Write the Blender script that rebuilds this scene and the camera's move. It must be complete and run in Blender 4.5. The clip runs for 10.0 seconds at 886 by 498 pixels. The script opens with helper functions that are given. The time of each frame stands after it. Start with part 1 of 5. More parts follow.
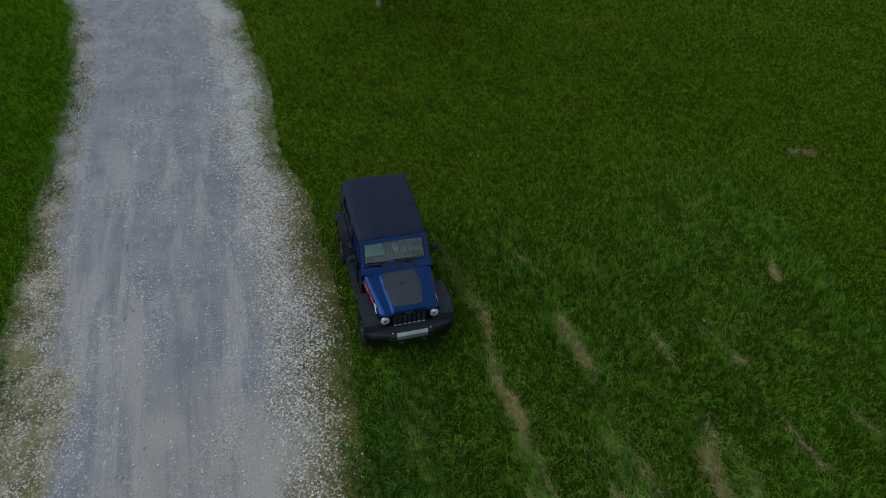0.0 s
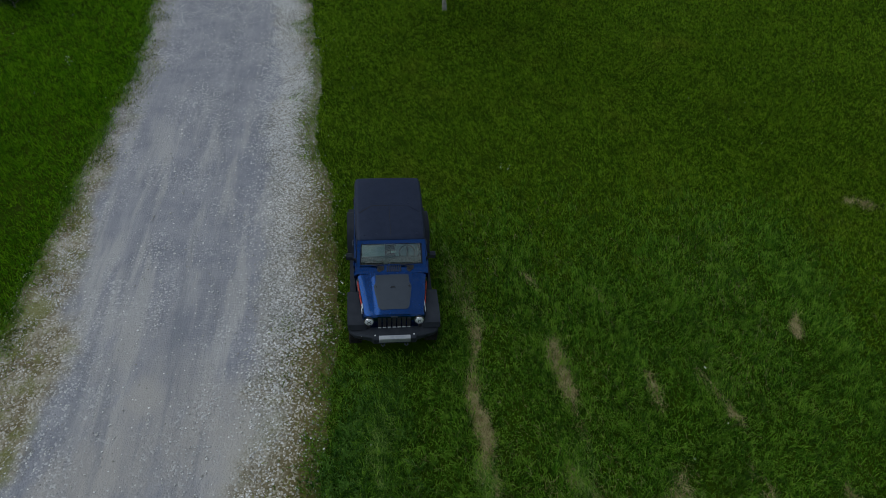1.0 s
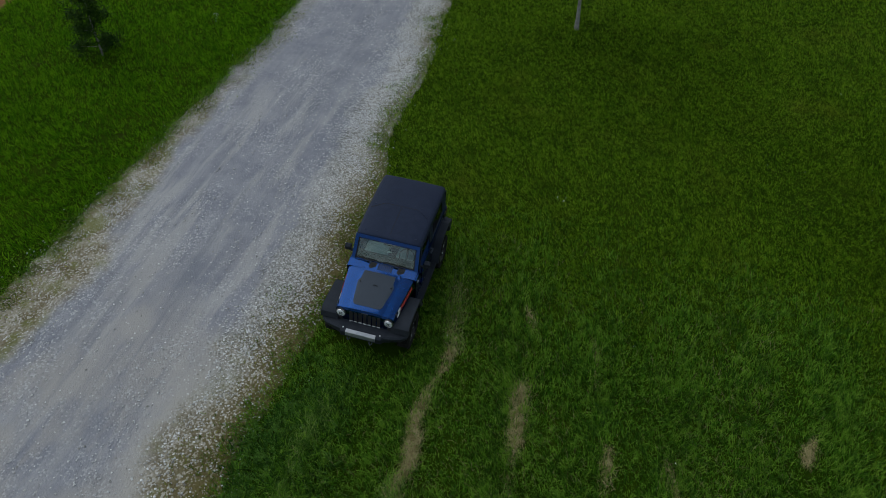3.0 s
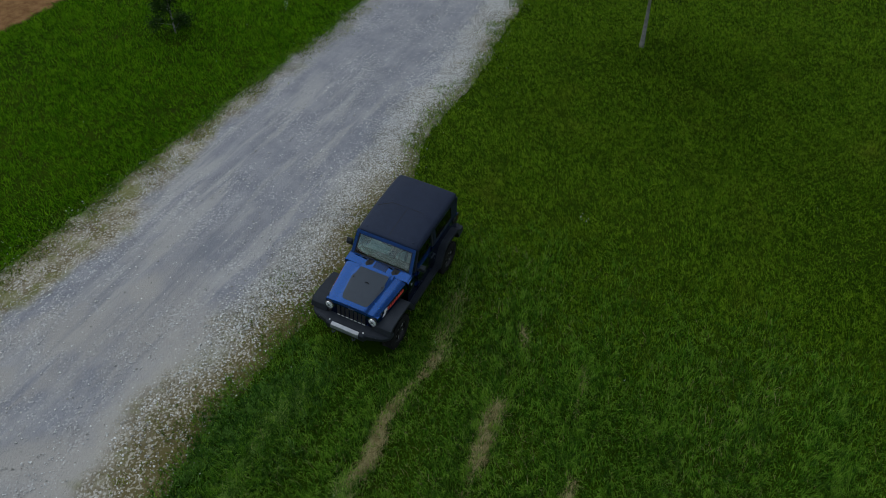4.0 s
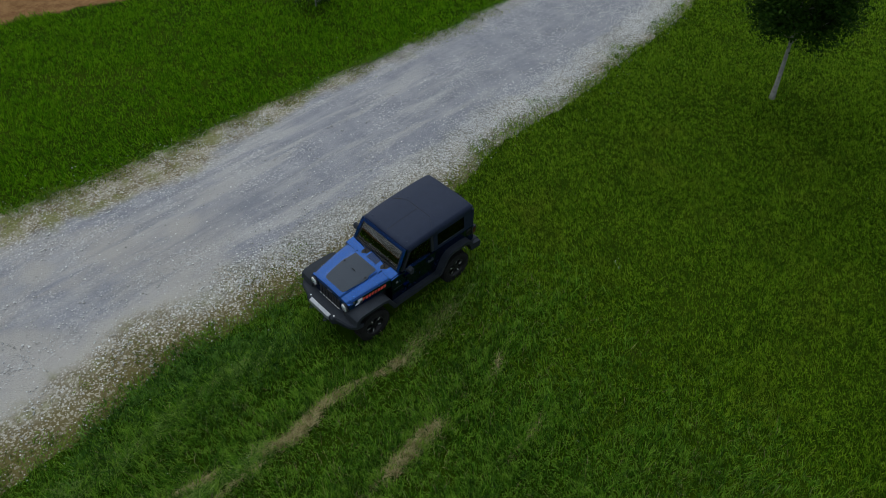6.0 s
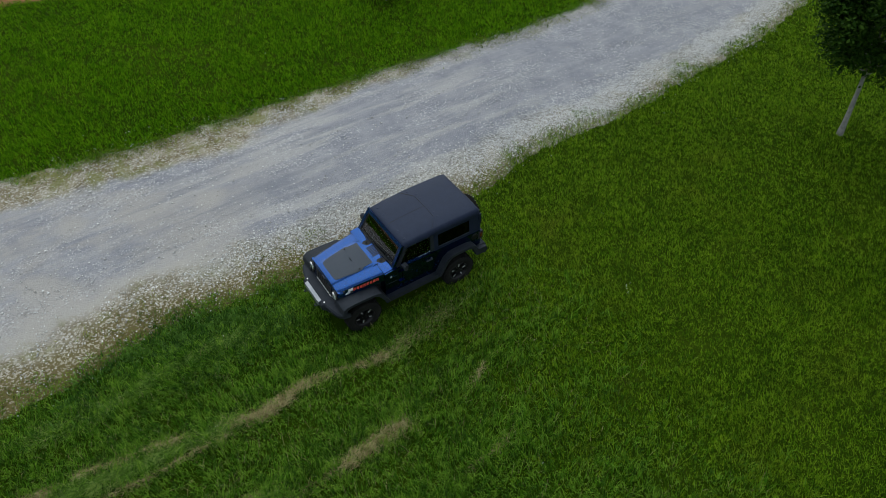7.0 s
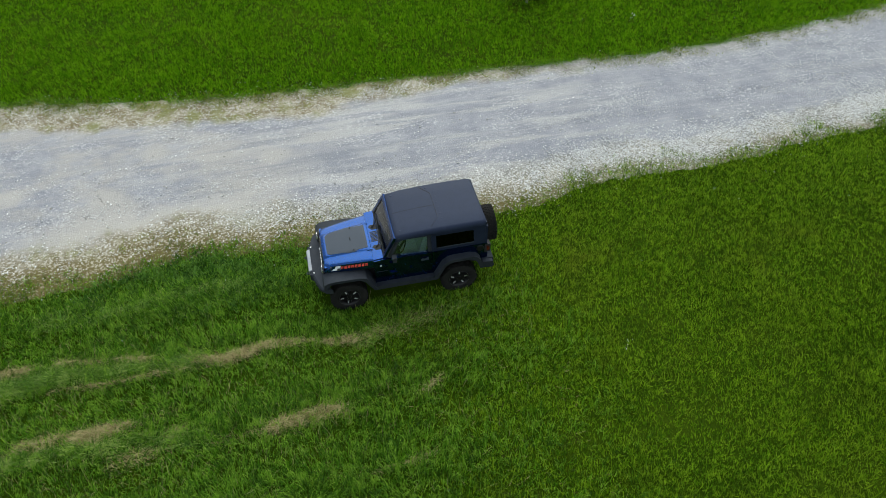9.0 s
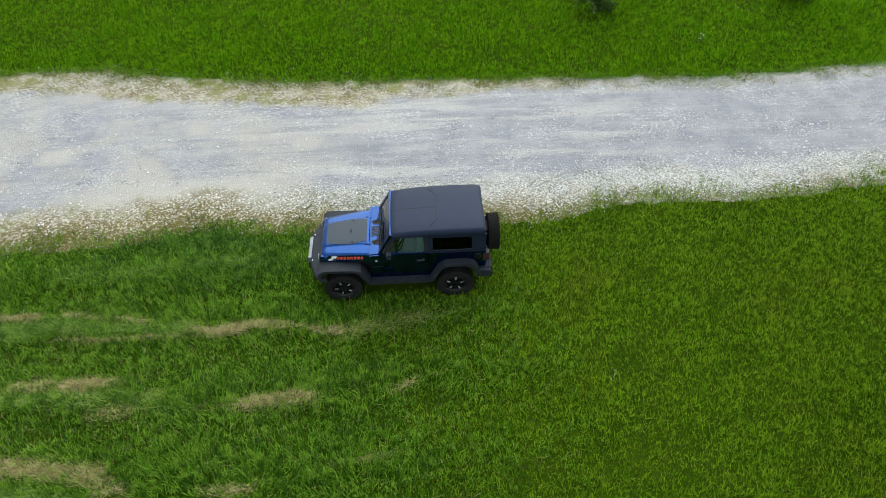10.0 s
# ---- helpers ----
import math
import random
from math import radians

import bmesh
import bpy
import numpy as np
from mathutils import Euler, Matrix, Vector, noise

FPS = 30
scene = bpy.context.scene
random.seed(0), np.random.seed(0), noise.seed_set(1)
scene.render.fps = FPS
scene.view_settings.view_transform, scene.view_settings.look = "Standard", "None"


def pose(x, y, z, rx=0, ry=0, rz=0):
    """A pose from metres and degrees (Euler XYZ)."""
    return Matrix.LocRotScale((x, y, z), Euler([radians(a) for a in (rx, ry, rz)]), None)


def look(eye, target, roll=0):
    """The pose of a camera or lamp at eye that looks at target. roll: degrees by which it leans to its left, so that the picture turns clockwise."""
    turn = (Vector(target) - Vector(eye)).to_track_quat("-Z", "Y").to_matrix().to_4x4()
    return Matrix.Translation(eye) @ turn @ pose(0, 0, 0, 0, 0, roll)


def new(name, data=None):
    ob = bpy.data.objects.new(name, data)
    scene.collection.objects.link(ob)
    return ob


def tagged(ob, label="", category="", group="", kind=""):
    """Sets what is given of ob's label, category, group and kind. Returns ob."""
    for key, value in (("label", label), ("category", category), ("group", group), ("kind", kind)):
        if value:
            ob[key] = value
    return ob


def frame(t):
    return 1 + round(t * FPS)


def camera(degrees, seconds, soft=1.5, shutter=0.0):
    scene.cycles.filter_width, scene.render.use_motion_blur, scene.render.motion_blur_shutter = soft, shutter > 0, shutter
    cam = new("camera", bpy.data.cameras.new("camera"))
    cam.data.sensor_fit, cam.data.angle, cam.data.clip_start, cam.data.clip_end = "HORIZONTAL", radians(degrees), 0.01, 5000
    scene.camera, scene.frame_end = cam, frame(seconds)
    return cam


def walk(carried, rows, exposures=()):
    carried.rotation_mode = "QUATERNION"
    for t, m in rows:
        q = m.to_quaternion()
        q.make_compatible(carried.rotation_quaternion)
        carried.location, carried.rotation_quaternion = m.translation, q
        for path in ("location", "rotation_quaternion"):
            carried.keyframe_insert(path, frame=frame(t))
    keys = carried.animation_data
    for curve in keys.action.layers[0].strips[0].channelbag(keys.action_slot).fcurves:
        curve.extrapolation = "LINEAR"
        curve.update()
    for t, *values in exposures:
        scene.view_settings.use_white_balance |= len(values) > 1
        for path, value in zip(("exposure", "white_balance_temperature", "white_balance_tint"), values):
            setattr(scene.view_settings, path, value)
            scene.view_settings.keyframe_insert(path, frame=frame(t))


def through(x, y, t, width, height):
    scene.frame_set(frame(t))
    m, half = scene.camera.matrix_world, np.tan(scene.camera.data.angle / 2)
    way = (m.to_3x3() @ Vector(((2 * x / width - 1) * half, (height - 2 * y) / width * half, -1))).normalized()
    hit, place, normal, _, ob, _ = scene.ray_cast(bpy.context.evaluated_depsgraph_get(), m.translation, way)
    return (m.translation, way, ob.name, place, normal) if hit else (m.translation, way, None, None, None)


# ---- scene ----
cam = camera(65.0, 10.0, soft=0.6)
PATH = [
    (0, (-10.669, 1.574, 11.571), (-0.921, -0.988, 1.854), -1.37),
    (0.5, (-10.812, 0.641, 11.623), (-0.857, -1.069, 1.929), -1.25),
    (1, (-10.877, -0.323, 11.621), (-0.778, -1.149, 1.961), -1.15),
    (1.5, (-10.857, -1.297, 11.599), (-0.691, -1.218, 1.974), -1.04),
    (2, (-10.747, -2.266, 11.575), (-0.598, -1.277, 1.982), -0.94),
    (2.5, (-10.547, -3.220, 11.558), (-0.502, -1.326, 1.991), -0.84),
    (4, (-9.443, -5.928, 11.531), (-0.199, -1.440, 2.023), -0.58),
    (4.5, (-8.923, -6.764, 11.515), (-0.095, -1.470, 2.026), -0.50),
    (5, (-8.334, -7.558, 11.487), (0.007, -1.495, 2.019), -0.43),
    (5.5, (-7.681, -8.304, 11.446), (0.107, -1.512, 2.000), -0.36),
    (7, (-5.363, -10.176, 11.261), (0.380, -1.509, 1.886), -0.14),
    (7.5, (-4.483, -10.651, 11.196), (0.465, -1.488, 1.838), -0.04),
    (8, (-3.559, -11.037, 11.140), (0.550, -1.458, 1.794), 0.09),
    (8.5, (-2.599, -11.331, 11.097), (0.638, -1.418, 1.755), 0.25),
    (9, (-1.620, -11.531, 11.065), (0.730, -1.370, 1.726), 0.45),
    (9.5, (-0.641, -11.640, 11.039), (0.823, -1.310, 1.703), 0.69),
    (10, (0.308, -11.671, 10.996), (0.903, -1.238, 1.680), 0.98),
]
walk(cam, [(t, look(eye, target, roll)) for t, eye, target, roll in PATH],
     exposures=[(0, -0.72, 5980, 6), (2.5, -0.71, 5980, 6), (4.5, -0.6, 6030, 6), (5.5, -0.47, 6100, 6), (7.5, 0.04, 6300, 4), (9, 0.48, 6450, 3), (10, 0.75, 6550, 3)])

# ---- light: a bright overcast sky, clearer beyond the road ----
world = bpy.data.worlds.new("sky")
scene.world = world
world.use_nodes = True
_nt = world.node_tree
_sky = _nt.nodes.new("ShaderNodeTexSky")
_sky.sky_type = "NISHITA"
_sky.sun_disc = False
_sky.sun_elevation = radians(52)
_sky.sun_rotation = radians(12)
_sky.dust_density = 1.5
_dir = _nt.nodes.new("ShaderNodeTexCoord")
_cloud = _nt.nodes.new("ShaderNodeTexNoise")
_cloud.inputs["Scale"].default_value, _cloud.inputs["Detail"].default_value, _cloud.inputs["Roughness"].default_value = 20.0, 7.0, 0.62
_nt.links.new(_dir.outputs["Generated"], _cloud.inputs["Vector"])
_veil = _nt.nodes.new("ShaderNodeMapRange")
for _i, _v in ((1, 0.36), (2, 0.6), (3, 0.12), (4, 1.0)):
    _veil.inputs[_i].default_value = _v
_nt.links.new(_cloud.outputs[0], _veil.inputs[0])
_over = _nt.nodes.new("ShaderNodeMix")
_over.data_type = "RGBA"
_over.inputs[7].default_value = (8.2, 8.5, 8.7, 1.0)
_nt.links.new(_veil.outputs[0], _over.inputs[0])
_nt.links.new(_sky.outputs[0], _over.inputs[6])
_nt.links.new(_over.outputs[2], _nt.nodes["Background"].inputs[0])
_nt.nodes["Background"].inputs[1].default_value = 0.1
_sun = new("sun", bpy.data.lights.new("sun", "SUN"))
_sun.data.energy = 1.7
_sun.data.angle = radians(70)
_sun.data.color = (1.0, 0.97, 0.93)
_sun.matrix_basis = look((9 * math.sin(radians(12)), 9 * math.cos(radians(12)), 9 * math.tan(radians(52))), (0, 0, 0))


# ---- materials ----
def node(nt, kind, ins=None, **props):
    n = nt.nodes.new(kind)
    for k, v in props.items():
        if k == "data_type":
            n.data_type = v
        elif k == "clamp":
            n.clamp = v
        elif k == "operation":
            n.operation = v
        elif k == "interpolation_type":
            n.interpolation_type = v
        elif k == "feature":
            n.feature = v
    for k, v in (ins or {}).items():
        if isinstance(v, bpy.types.NodeSocket):
            nt.links.new(v, n.inputs[k])
        else:
            if isinstance(v, tuple) and len(v) == 3 and n.inputs[k].type == "RGBA":
                v = (*v, 1.0)
            n.inputs[k].default_value = v
    return n


def mixc(nt, f, a, b):
    return node(nt, "ShaderNodeMix", {0: f, 6: a, 7: b}, data_type="RGBA").outputs[2]


def ramp(nt, v, lo, hi, a=0.0, b=1.0):
    return node(nt, "ShaderNodeMapRange", {0: v, 1: lo, 2: hi, 3: a, 4: b}, interpolation_type="SMOOTHSTEP").outputs[0]


def fog(nt, vec, scale, detail=4.0, rough=0.6):
    return node(nt, "ShaderNodeTexNoise", {"Vector": vec, "Scale": scale, "Detail": detail, "Roughness": rough}).outputs[0]


def calc(nt, op, a, b=0.0):
    return node(nt, "ShaderNodeMath", {0: a, 1: b}, operation=op).outputs[0]


def stretch(nt, vec, sx, sy, sz=1.0):
    return node(nt, "ShaderNodeMapping", {"Vector": vec, "Scale": (sx, sy, sz)}).outputs[0]


def material(name):
    m = bpy.data.materials.new(name)
    m.use_nodes = True
    nt = m.node_tree
    b = nt.nodes["Principled BSDF"]
    geo = nt.nodes.new("ShaderNodeNewGeometry")
    tex = nt.nodes.new("ShaderNodeTexCoord")
    return m, nt, b, geo, tex.outputs["Object"]


def setp(nt, b, **kw):
    names = {"color": "Base Color", "metal": "Metallic", "rough": "Roughness", "coat": "Coat Weight", "coat_rough": "Coat Roughness",
             "spec": "Specular IOR Level", "normal": "Normal"}
    for k, v in kw.items():
        s = b.inputs[names[k]]
        if isinstance(v, bpy.types.NodeSocket):
            nt.links.new(v, s)
        else:
            s.default_value = (*v, 1.0) if isinstance(v, tuple) else v


def bump(nt, h, strength, dist):
    return node(nt, "ShaderNodeBump", {"Height": h, "Strength": strength, "Distance": dist}).outputs[0]


def surface(name, c1, c2, rough=0.6, metal=0.0, scale=6.0, grain=120.0, relief=0.15, coat=0.0, spec=0.5, dust=0.0, sheen=(1, 1, 1)):
    """Two tones mottled at a large and a fine scale, with fine relief and a little dust."""
    m, nt, b, geo, ob = material(name)
    big, fine = fog(nt, ob, scale), fog(nt, ob, grain, 3)
    col = mixc(nt, ramp(nt, big, 0.3, 0.7), c1, c2)
    col = mixc(nt, ramp(nt, fine, 0.35, 0.75, 0, 0.35), col, c2)
    if dust:
        col = mixc(nt, ramp(nt, fog(nt, ob, 3.1, 6), 0.45, 0.8, 0, dust), col, (0.22, 0.2, 0.17))
    b.inputs["Specular Tint"].default_value = (*sheen, 1.0)
    setp(nt, b, color=col, rough=ramp(nt, big, 0.2, 0.8, rough - 0.06, rough + 0.08), metal=metal, coat=coat, spec=spec,
         normal=bump(nt, fine, relief, 0.004))
    return m


PAINT, _n, _b, _g, _o = material("blue metallic paint")
_f = fog(_n, _o, 900, 1)
setp(_n, _b, color=mixc(_n, ramp(_n, _f, 0.3, 0.7), (0.005, 0.034, 0.142), (0.008, 0.048, 0.19)), metal=1.0,
     rough=ramp(_n, fog(_n, _o, 5), 0.3, 0.7, 0.2, 0.28), coat=0.35, coat_rough=0.03,
     normal=bump(_n, fog(_n, _o, 14, 2), 0.03, 0.01))
ROOFTOP = surface("textured black hardtop", (0.009, 0.012, 0.026), (0.015, 0.0195, 0.038), 0.5, grain=260, relief=0.25, spec=0.28, sheen=(0.5, 0.66, 1.0))
PLASTIC = surface("grey-black moulded plastic", (0.015, 0.0175, 0.022), (0.024, 0.0275, 0.034), 0.6, grain=300, relief=0.2, spec=0.25, dust=0.03, sheen=(0.7, 0.82, 1.0))
DECAL = surface("matt charcoal vinyl", (0.026, 0.032, 0.042), (0.034, 0.041, 0.052), 0.58, grain=200, relief=0.05, sheen=(0.7, 0.82, 1.0))
BLACK = surface("flat black", (0.008, 0.008, 0.009), (0.014, 0.014, 0.015), 0.7)
RUBBER = surface("tyre rubber", (0.005, 0.005, 0.005), (0.01, 0.01, 0.009), 0.9, grain=90, relief=0.4, spec=0.25, dust=0.06)
ALLOY = surface("machined aluminium", (0.6, 0.61, 0.63), (0.72, 0.73, 0.74), 0.35, metal=0.4, grain=160, relief=0.1)
PLATE = surface("brushed aluminium plate", (0.26, 0.28, 0.31), (0.4, 0.42, 0.45), 0.45, metal=0.6, grain=140, relief=0.2, dust=0.3)
CHROME = surface("chrome", (0.7, 0.7, 0.72), (0.78, 0.78, 0.8), 0.12, metal=1.0)
RIMBLACK = surface("gloss black rim paint", (0.004, 0.004, 0.005), (0.008, 0.008, 0.009), 0.35, spec=0.3)
FABRIC = surface("grey seat cloth", (0.36, 0.41, 0.43), (0.46, 0.5, 0.52), 0.9, grain=400, relief=0.4)
BRIGHT = surface("silvered reflector", (0.86, 0.88, 0.9), (0.93, 0.94, 0.95), 0.2, grain=60)
PAPER = surface("white paper", (0.75, 0.75, 0.73), (0.8, 0.8, 0.79), 0.7)
RED = surface("red vinyl", (0.56, 0.05, 0.035), (0.64, 0.07, 0.045), 0.5)
WHITE = surface("white vinyl", (0.62, 0.63, 0.65), (0.72, 0.73, 0.74), 0.5)
TAILRED = surface("red lamp plastic", (0.07, 0.004, 0.004), (0.1, 0.005, 0.005), 0.15, coat=1.0)


def pane(name, tint, ior=1.75):
    m = bpy.data.materials.new(name)
    m.use_nodes = True
    nt = m.node_tree
    nt.nodes.remove(nt.nodes["Principled BSDF"])
    tr = node(nt, "ShaderNodeBsdfTransparent", {0: tint})
    gl = node(nt, "ShaderNodeBsdfGlossy", {0: (1, 1, 1), "Roughness": 0.02})
    fr = node(nt, "ShaderNodeFresnel", {0: ior})
    mx = node(nt, "ShaderNodeMixShader", {0: fr.outputs[0], 1: tr.outputs[0], 2: gl.outputs[0]})
    nt.links.new(mx.outputs[0], nt.nodes["Material Output"].inputs[0])
    return m


GLASS = pane("clear window glass", (0.62, 0.78, 0.76), 1.8)
DARKGLASS = pane("privacy glass", (0.012, 0.013, 0.015), 1.22)
DOORGLASS = pane("door window glass", (0.74, 0.82, 0.82), 1.42)
LENS = pane("lamp lens", (0.94, 0.95, 0.96), 1.3)


def foliage(name, dark, mid, light, shine=0.06, through=0.5, patch=0.35, worn=(0.11, 0.1, 0.03), worn_at=(0.55, 0.8), tuft=11.0, clump=0.75):
    """Leaves: each its own tone and each tuft another, with drier patches over metres, and light that passes through them."""
    m, nt, b, geo, ob = material(name)
    rnd = geo.outputs["Random Per Island"]
    pos = geo.outputs["Position"]
    col = mixc(nt, ramp(nt, rnd, 0.0, 0.6), dark, mid)
    col = mixc(nt, ramp(nt, rnd, 0.55, 1.0), col, light)
    big = calc(nt, "ADD", calc(nt, "MULTIPLY", fog(nt, pos, patch, 5, 0.65), 0.75), calc(nt, "MULTIPLY", fog(nt, pos, patch * 6, 3), 0.25))
    col = mixc(nt, ramp(nt, big, worn_at[0], worn_at[1], 0, 0.7), col, worn)
    col = mixc(nt, ramp(nt, fog(nt, pos, 0.9, 4), 0.3, 0.5, 0.35, 0.0), col, dark)
    cell = node(nt, "ShaderNodeTexVoronoi", {"Vector": stretch(nt, pos, 1, 1, 0), "Scale": tuft})
    tone = node(nt, "ShaderNodeSeparateXYZ", {0: cell.outputs["Color"]}).outputs[0]
    tone = calc(nt, "ADD", calc(nt, "MULTIPLY", tone, 0.6), calc(nt, "MULTIPLY", fog(nt, pos, tuft * 0.4, 3, 0.7), 0.4))
    col = mixc(nt, ramp(nt, tone, 0.2, 0.48, clump, 0.0), col, dark)
    col = mixc(nt, ramp(nt, tone, 0.52, 0.8, 0.0, clump), col, light)
    setp(nt, b, color=col, rough=0.6, spec=shine)
    t = node(nt, "ShaderNodeBsdfTranslucent", {0: col})
    mx = node(nt, "ShaderNodeMixShader", {0: through, 1: b.outputs[0], 2: t.outputs[0]})
    nt.links.new(mx.outputs[0], nt.nodes["Material Output"].inputs[0])
    return m


LAWN = foliage("mown lawn blades", (0.026, 0.068, 0.002), (0.13, 0.28, 0.004), (0.35, 0.525, 0.025), worn=(0.27, 0.27, 0.028), worn_at=(0.5, 0.8), clump=0.37, shine=0.14)
TALL = foliage("tall meadow blades", (0.022, 0.072, 0.001), (0.1, 0.268, 0.004), (0.31, 0.52, 0.045), worn=(0.165, 0.25, 0.015), worn_at=(0.6, 0.85), tuft=7.0, clump=0.43, shine=0.3)
NORTH = foliage("thick lawn blades", (0.032, 0.11, 0.001), (0.108, 0.285, 0.002), (0.26, 0.47, 0.012), worn=(0.16, 0.26, 0.006), worn_at=(0.6, 0.9), tuft=8.0, clump=0.34)
MATTED = foliage("flattened pale grass", (0.045, 0.12, 0.008), (0.16, 0.3, 0.03), (0.36, 0.48, 0.12), shine=0.2, through=0.3, worn=(0.25, 0.27, 0.09), tuft=5.0, clump=0.5)
STRAW = foliage("dead grass", (0.17, 0.145, 0.052), (0.34, 0.29, 0.118), (0.49, 0.435, 0.21), shine=0.2, through=0.2, worn=(0.2, 0.21, 0.06), tuft=9.0, clump=0.4)
WEED = foliage("verge weed leaves", (0.06, 0.11, 0.012), (0.15, 0.2, 0.025), (0.3, 0.32, 0.07), worn=(0.17, 0.13, 0.05), patch=0.8, tuft=6.0, clump=0.5)
LEAF = foliage("tree leaves", (0.012, 0.038, 0.004), (0.025, 0.065, 0.006), (0.055, 0.11, 0.012), shine=0.05, through=0.25, patch=0.8, worn=(0.03, 0.045, 0.012), clump=0.3)
BROAD = foliage("dark weed leaves", (0.02, 0.07, 0.004), (0.06, 0.175, 0.01), (0.2, 0.38, 0.06), shine=0.3, worn=(0.08, 0.18, 0.012), tuft=5.0, clump=0.5)
PETAL = surface("white petals", (0.7, 0.7, 0.66), (0.8, 0.8, 0.77), 0.7)
BARK = surface("pale grey bark", (0.16, 0.155, 0.14), (0.3, 0.29, 0.27), 0.9, scale=9, grain=60, relief=0.6)

# turf and tilled field in one sheet
SOIL, _n, _b, _g, _o = material("turf and tilled soil")
_p = _g.outputs["Position"]
_xyz = node(_n, "ShaderNodeSeparateXYZ", {0: _p})
_turf = mixc(_n, ramp(_n, fog(_n, _p, 0.5, 6), 0.35, 0.7), (0.023, 0.05, 0.002), (0.04, 0.07, 0.003))
_turf = mixc(_n, ramp(_n, fog(_n, _p, 22, 4), 0.45, 0.7, 0, 0.6), _turf, (0.016, 0.03, 0.002))
_turf = mixc(_n, ramp(_n, fog(_n, _p, 1.7, 6), 0.6, 0.75, 0, 0.5), _turf, (0.05, 0.042, 0.016))
_till = mixc(_n, ramp(_n, fog(_n, _p, 3.0, 8, 0.7), 0.3, 0.7), (0.15, 0.075, 0.03), (0.28, 0.16, 0.07))
_till = mixc(_n, ramp(_n, fog(_n, _p, 30, 3), 0.5, 0.75, 0, 0.6), _till, (0.34, 0.22, 0.11))
_line = calc(_n, "SUBTRACT", _xyz.outputs[1], calc(_n, "MULTIPLY", calc(_n, "MAXIMUM", calc(_n, "SUBTRACT", 2.4, _xyz.outputs[0]), 0.0), 0.33))
_line = calc(_n, "ADD", _line, calc(_n, "MULTIPLY", fog(_n, _p, 1.2, 4), 0.9))
setp(_n, _b, color=mixc(_n, ramp(_n, _line, 17.75, 18.05), _turf, _till), rough=1.0, spec=0.02,
     normal=bump(_n, fog(_n, _p, 16, 6, 0.7), 0.8, 0.05))

# crushed stone road; its map holds the distance from either edge
ROAD, _n, _b, _g, _o = material("crushed limestone road")
_p = _g.outputs["Position"]
_uv = node(_n, "ShaderNodeSeparateXYZ", {0: node(_n, "ShaderNodeUVMap").outputs[0]})
_px = node(_n, "ShaderNodeSeparateXYZ", {0: _p}).outputs[0]
_ds, _dn = _uv.outputs[0], _uv.outputs[1]
_wob = calc(_n, "MULTIPLY", calc(_n, "SUBTRACT", fog(_n, _p, 0.7, 6, 0.65), 0.5), 1.6)
_ds, _dn = calc(_n, "ADD", _ds, _wob), calc(_n, "ADD", _dn, _wob)
_mid = calc(_n, "MULTIPLY", ramp(_n, _px, -7.0, -3.0), ramp(_n, _px, 9.0, 4.0))
_lanes = fog(_n, stretch(_n, _p, 0.25, 1.8), 1.0, 6, 0.62)
_fine = fog(_n, stretch(_n, _p, 0.45, 8.0), 1.0, 5, 0.65)
_mott = fog(_n, _p, 1.1, 8, 0.72)
_col = mixc(_n, ramp(_n, _mott, 0.36, 0.64), (0.228, 0.235, 0.266), (0.306, 0.309, 0.332))
_col = mixc(_n, calc(_n, "MULTIPLY", ramp(_n, _lanes, 0.48, 0.62, 0, 0.8), calc(_n, "ADD", calc(_n, "MULTIPLY", _mid, 0.7), 0.3)), _col, (0.4, 0.392, 0.382))
_col = mixc(_n, ramp(_n, _fine, 0.5, 0.68, 0, 0.3), _col, (0.4, 0.395, 0.39))
_col = mixc(_n, ramp(_n, _fine, 0.32, 0.45, 0.25, 0), _col, (0.2, 0.21, 0.235))
_cream = calc(_n, "MULTIPLY", ramp(_n, _px, 1.5, -4.5), ramp(_n, fog(_n, stretch(_n, _p, 0.7, 1.2), 0.55, 6, 0.66), 0.42, 0.6, 0, 0.75))
_col = mixc(_n, _cream, _col, (0.37, 0.351, 0.327))
_ruts = fog(_n, stretch(_n, _p, 0.22, 3.2), 1.0, 5, 0.6)
_col = mixc(_n, calc(_n, "MULTIPLY", _mid, ramp(_n, _ruts, 0.33, 0.46, 0.5, 0)), _col, (0.2, 0.21, 0.235))
# smooth fines washed to the inside of the shoulder
_wash = calc(_n, "MULTIPLY", ramp(_n, _ds, 2.1, 1.35), calc(_n, "MULTIPLY", ramp(_n, _px, -1.5, -4.0), ramp(_n, _px, -9.5, -7.5)))
_col = mixc(_n, calc(_n, "MULTIPLY", _wash, 0.8), _col, (0.42, 0.398, 0.36))
# pale dust settled in shallow hollows
for _hx, _hy, _hr in ((-5.72, 5.79, 0.42), (-6.7, 3.45, 0.9), (-6.9, 4.1, 0.5), (-9.4, 4.6, 0.5), (-2.6, 4.9, 0.5)):
    _d = node(_n, "ShaderNodeVectorMath", {0: stretch(_n, _p, 0.75, 1.0, 0), 1: (_hx * 0.75, _hy, 0)}, operation="DISTANCE").outputs["Value"]
    _d = calc(_n, "ADD", _d, calc(_n, "MULTIPLY", calc(_n, "SUBTRACT", _mott, 0.5), 1.1 * _hr))
    _col = mixc(_n, ramp(_n, _d, _hr * 0.35, _hr, 0.75, 0.0), _col, (0.39, 0.372, 0.348))
_chip = node(_n, "ShaderNodeTexVoronoi", {"Vector": _p, "Scale": 30.0})
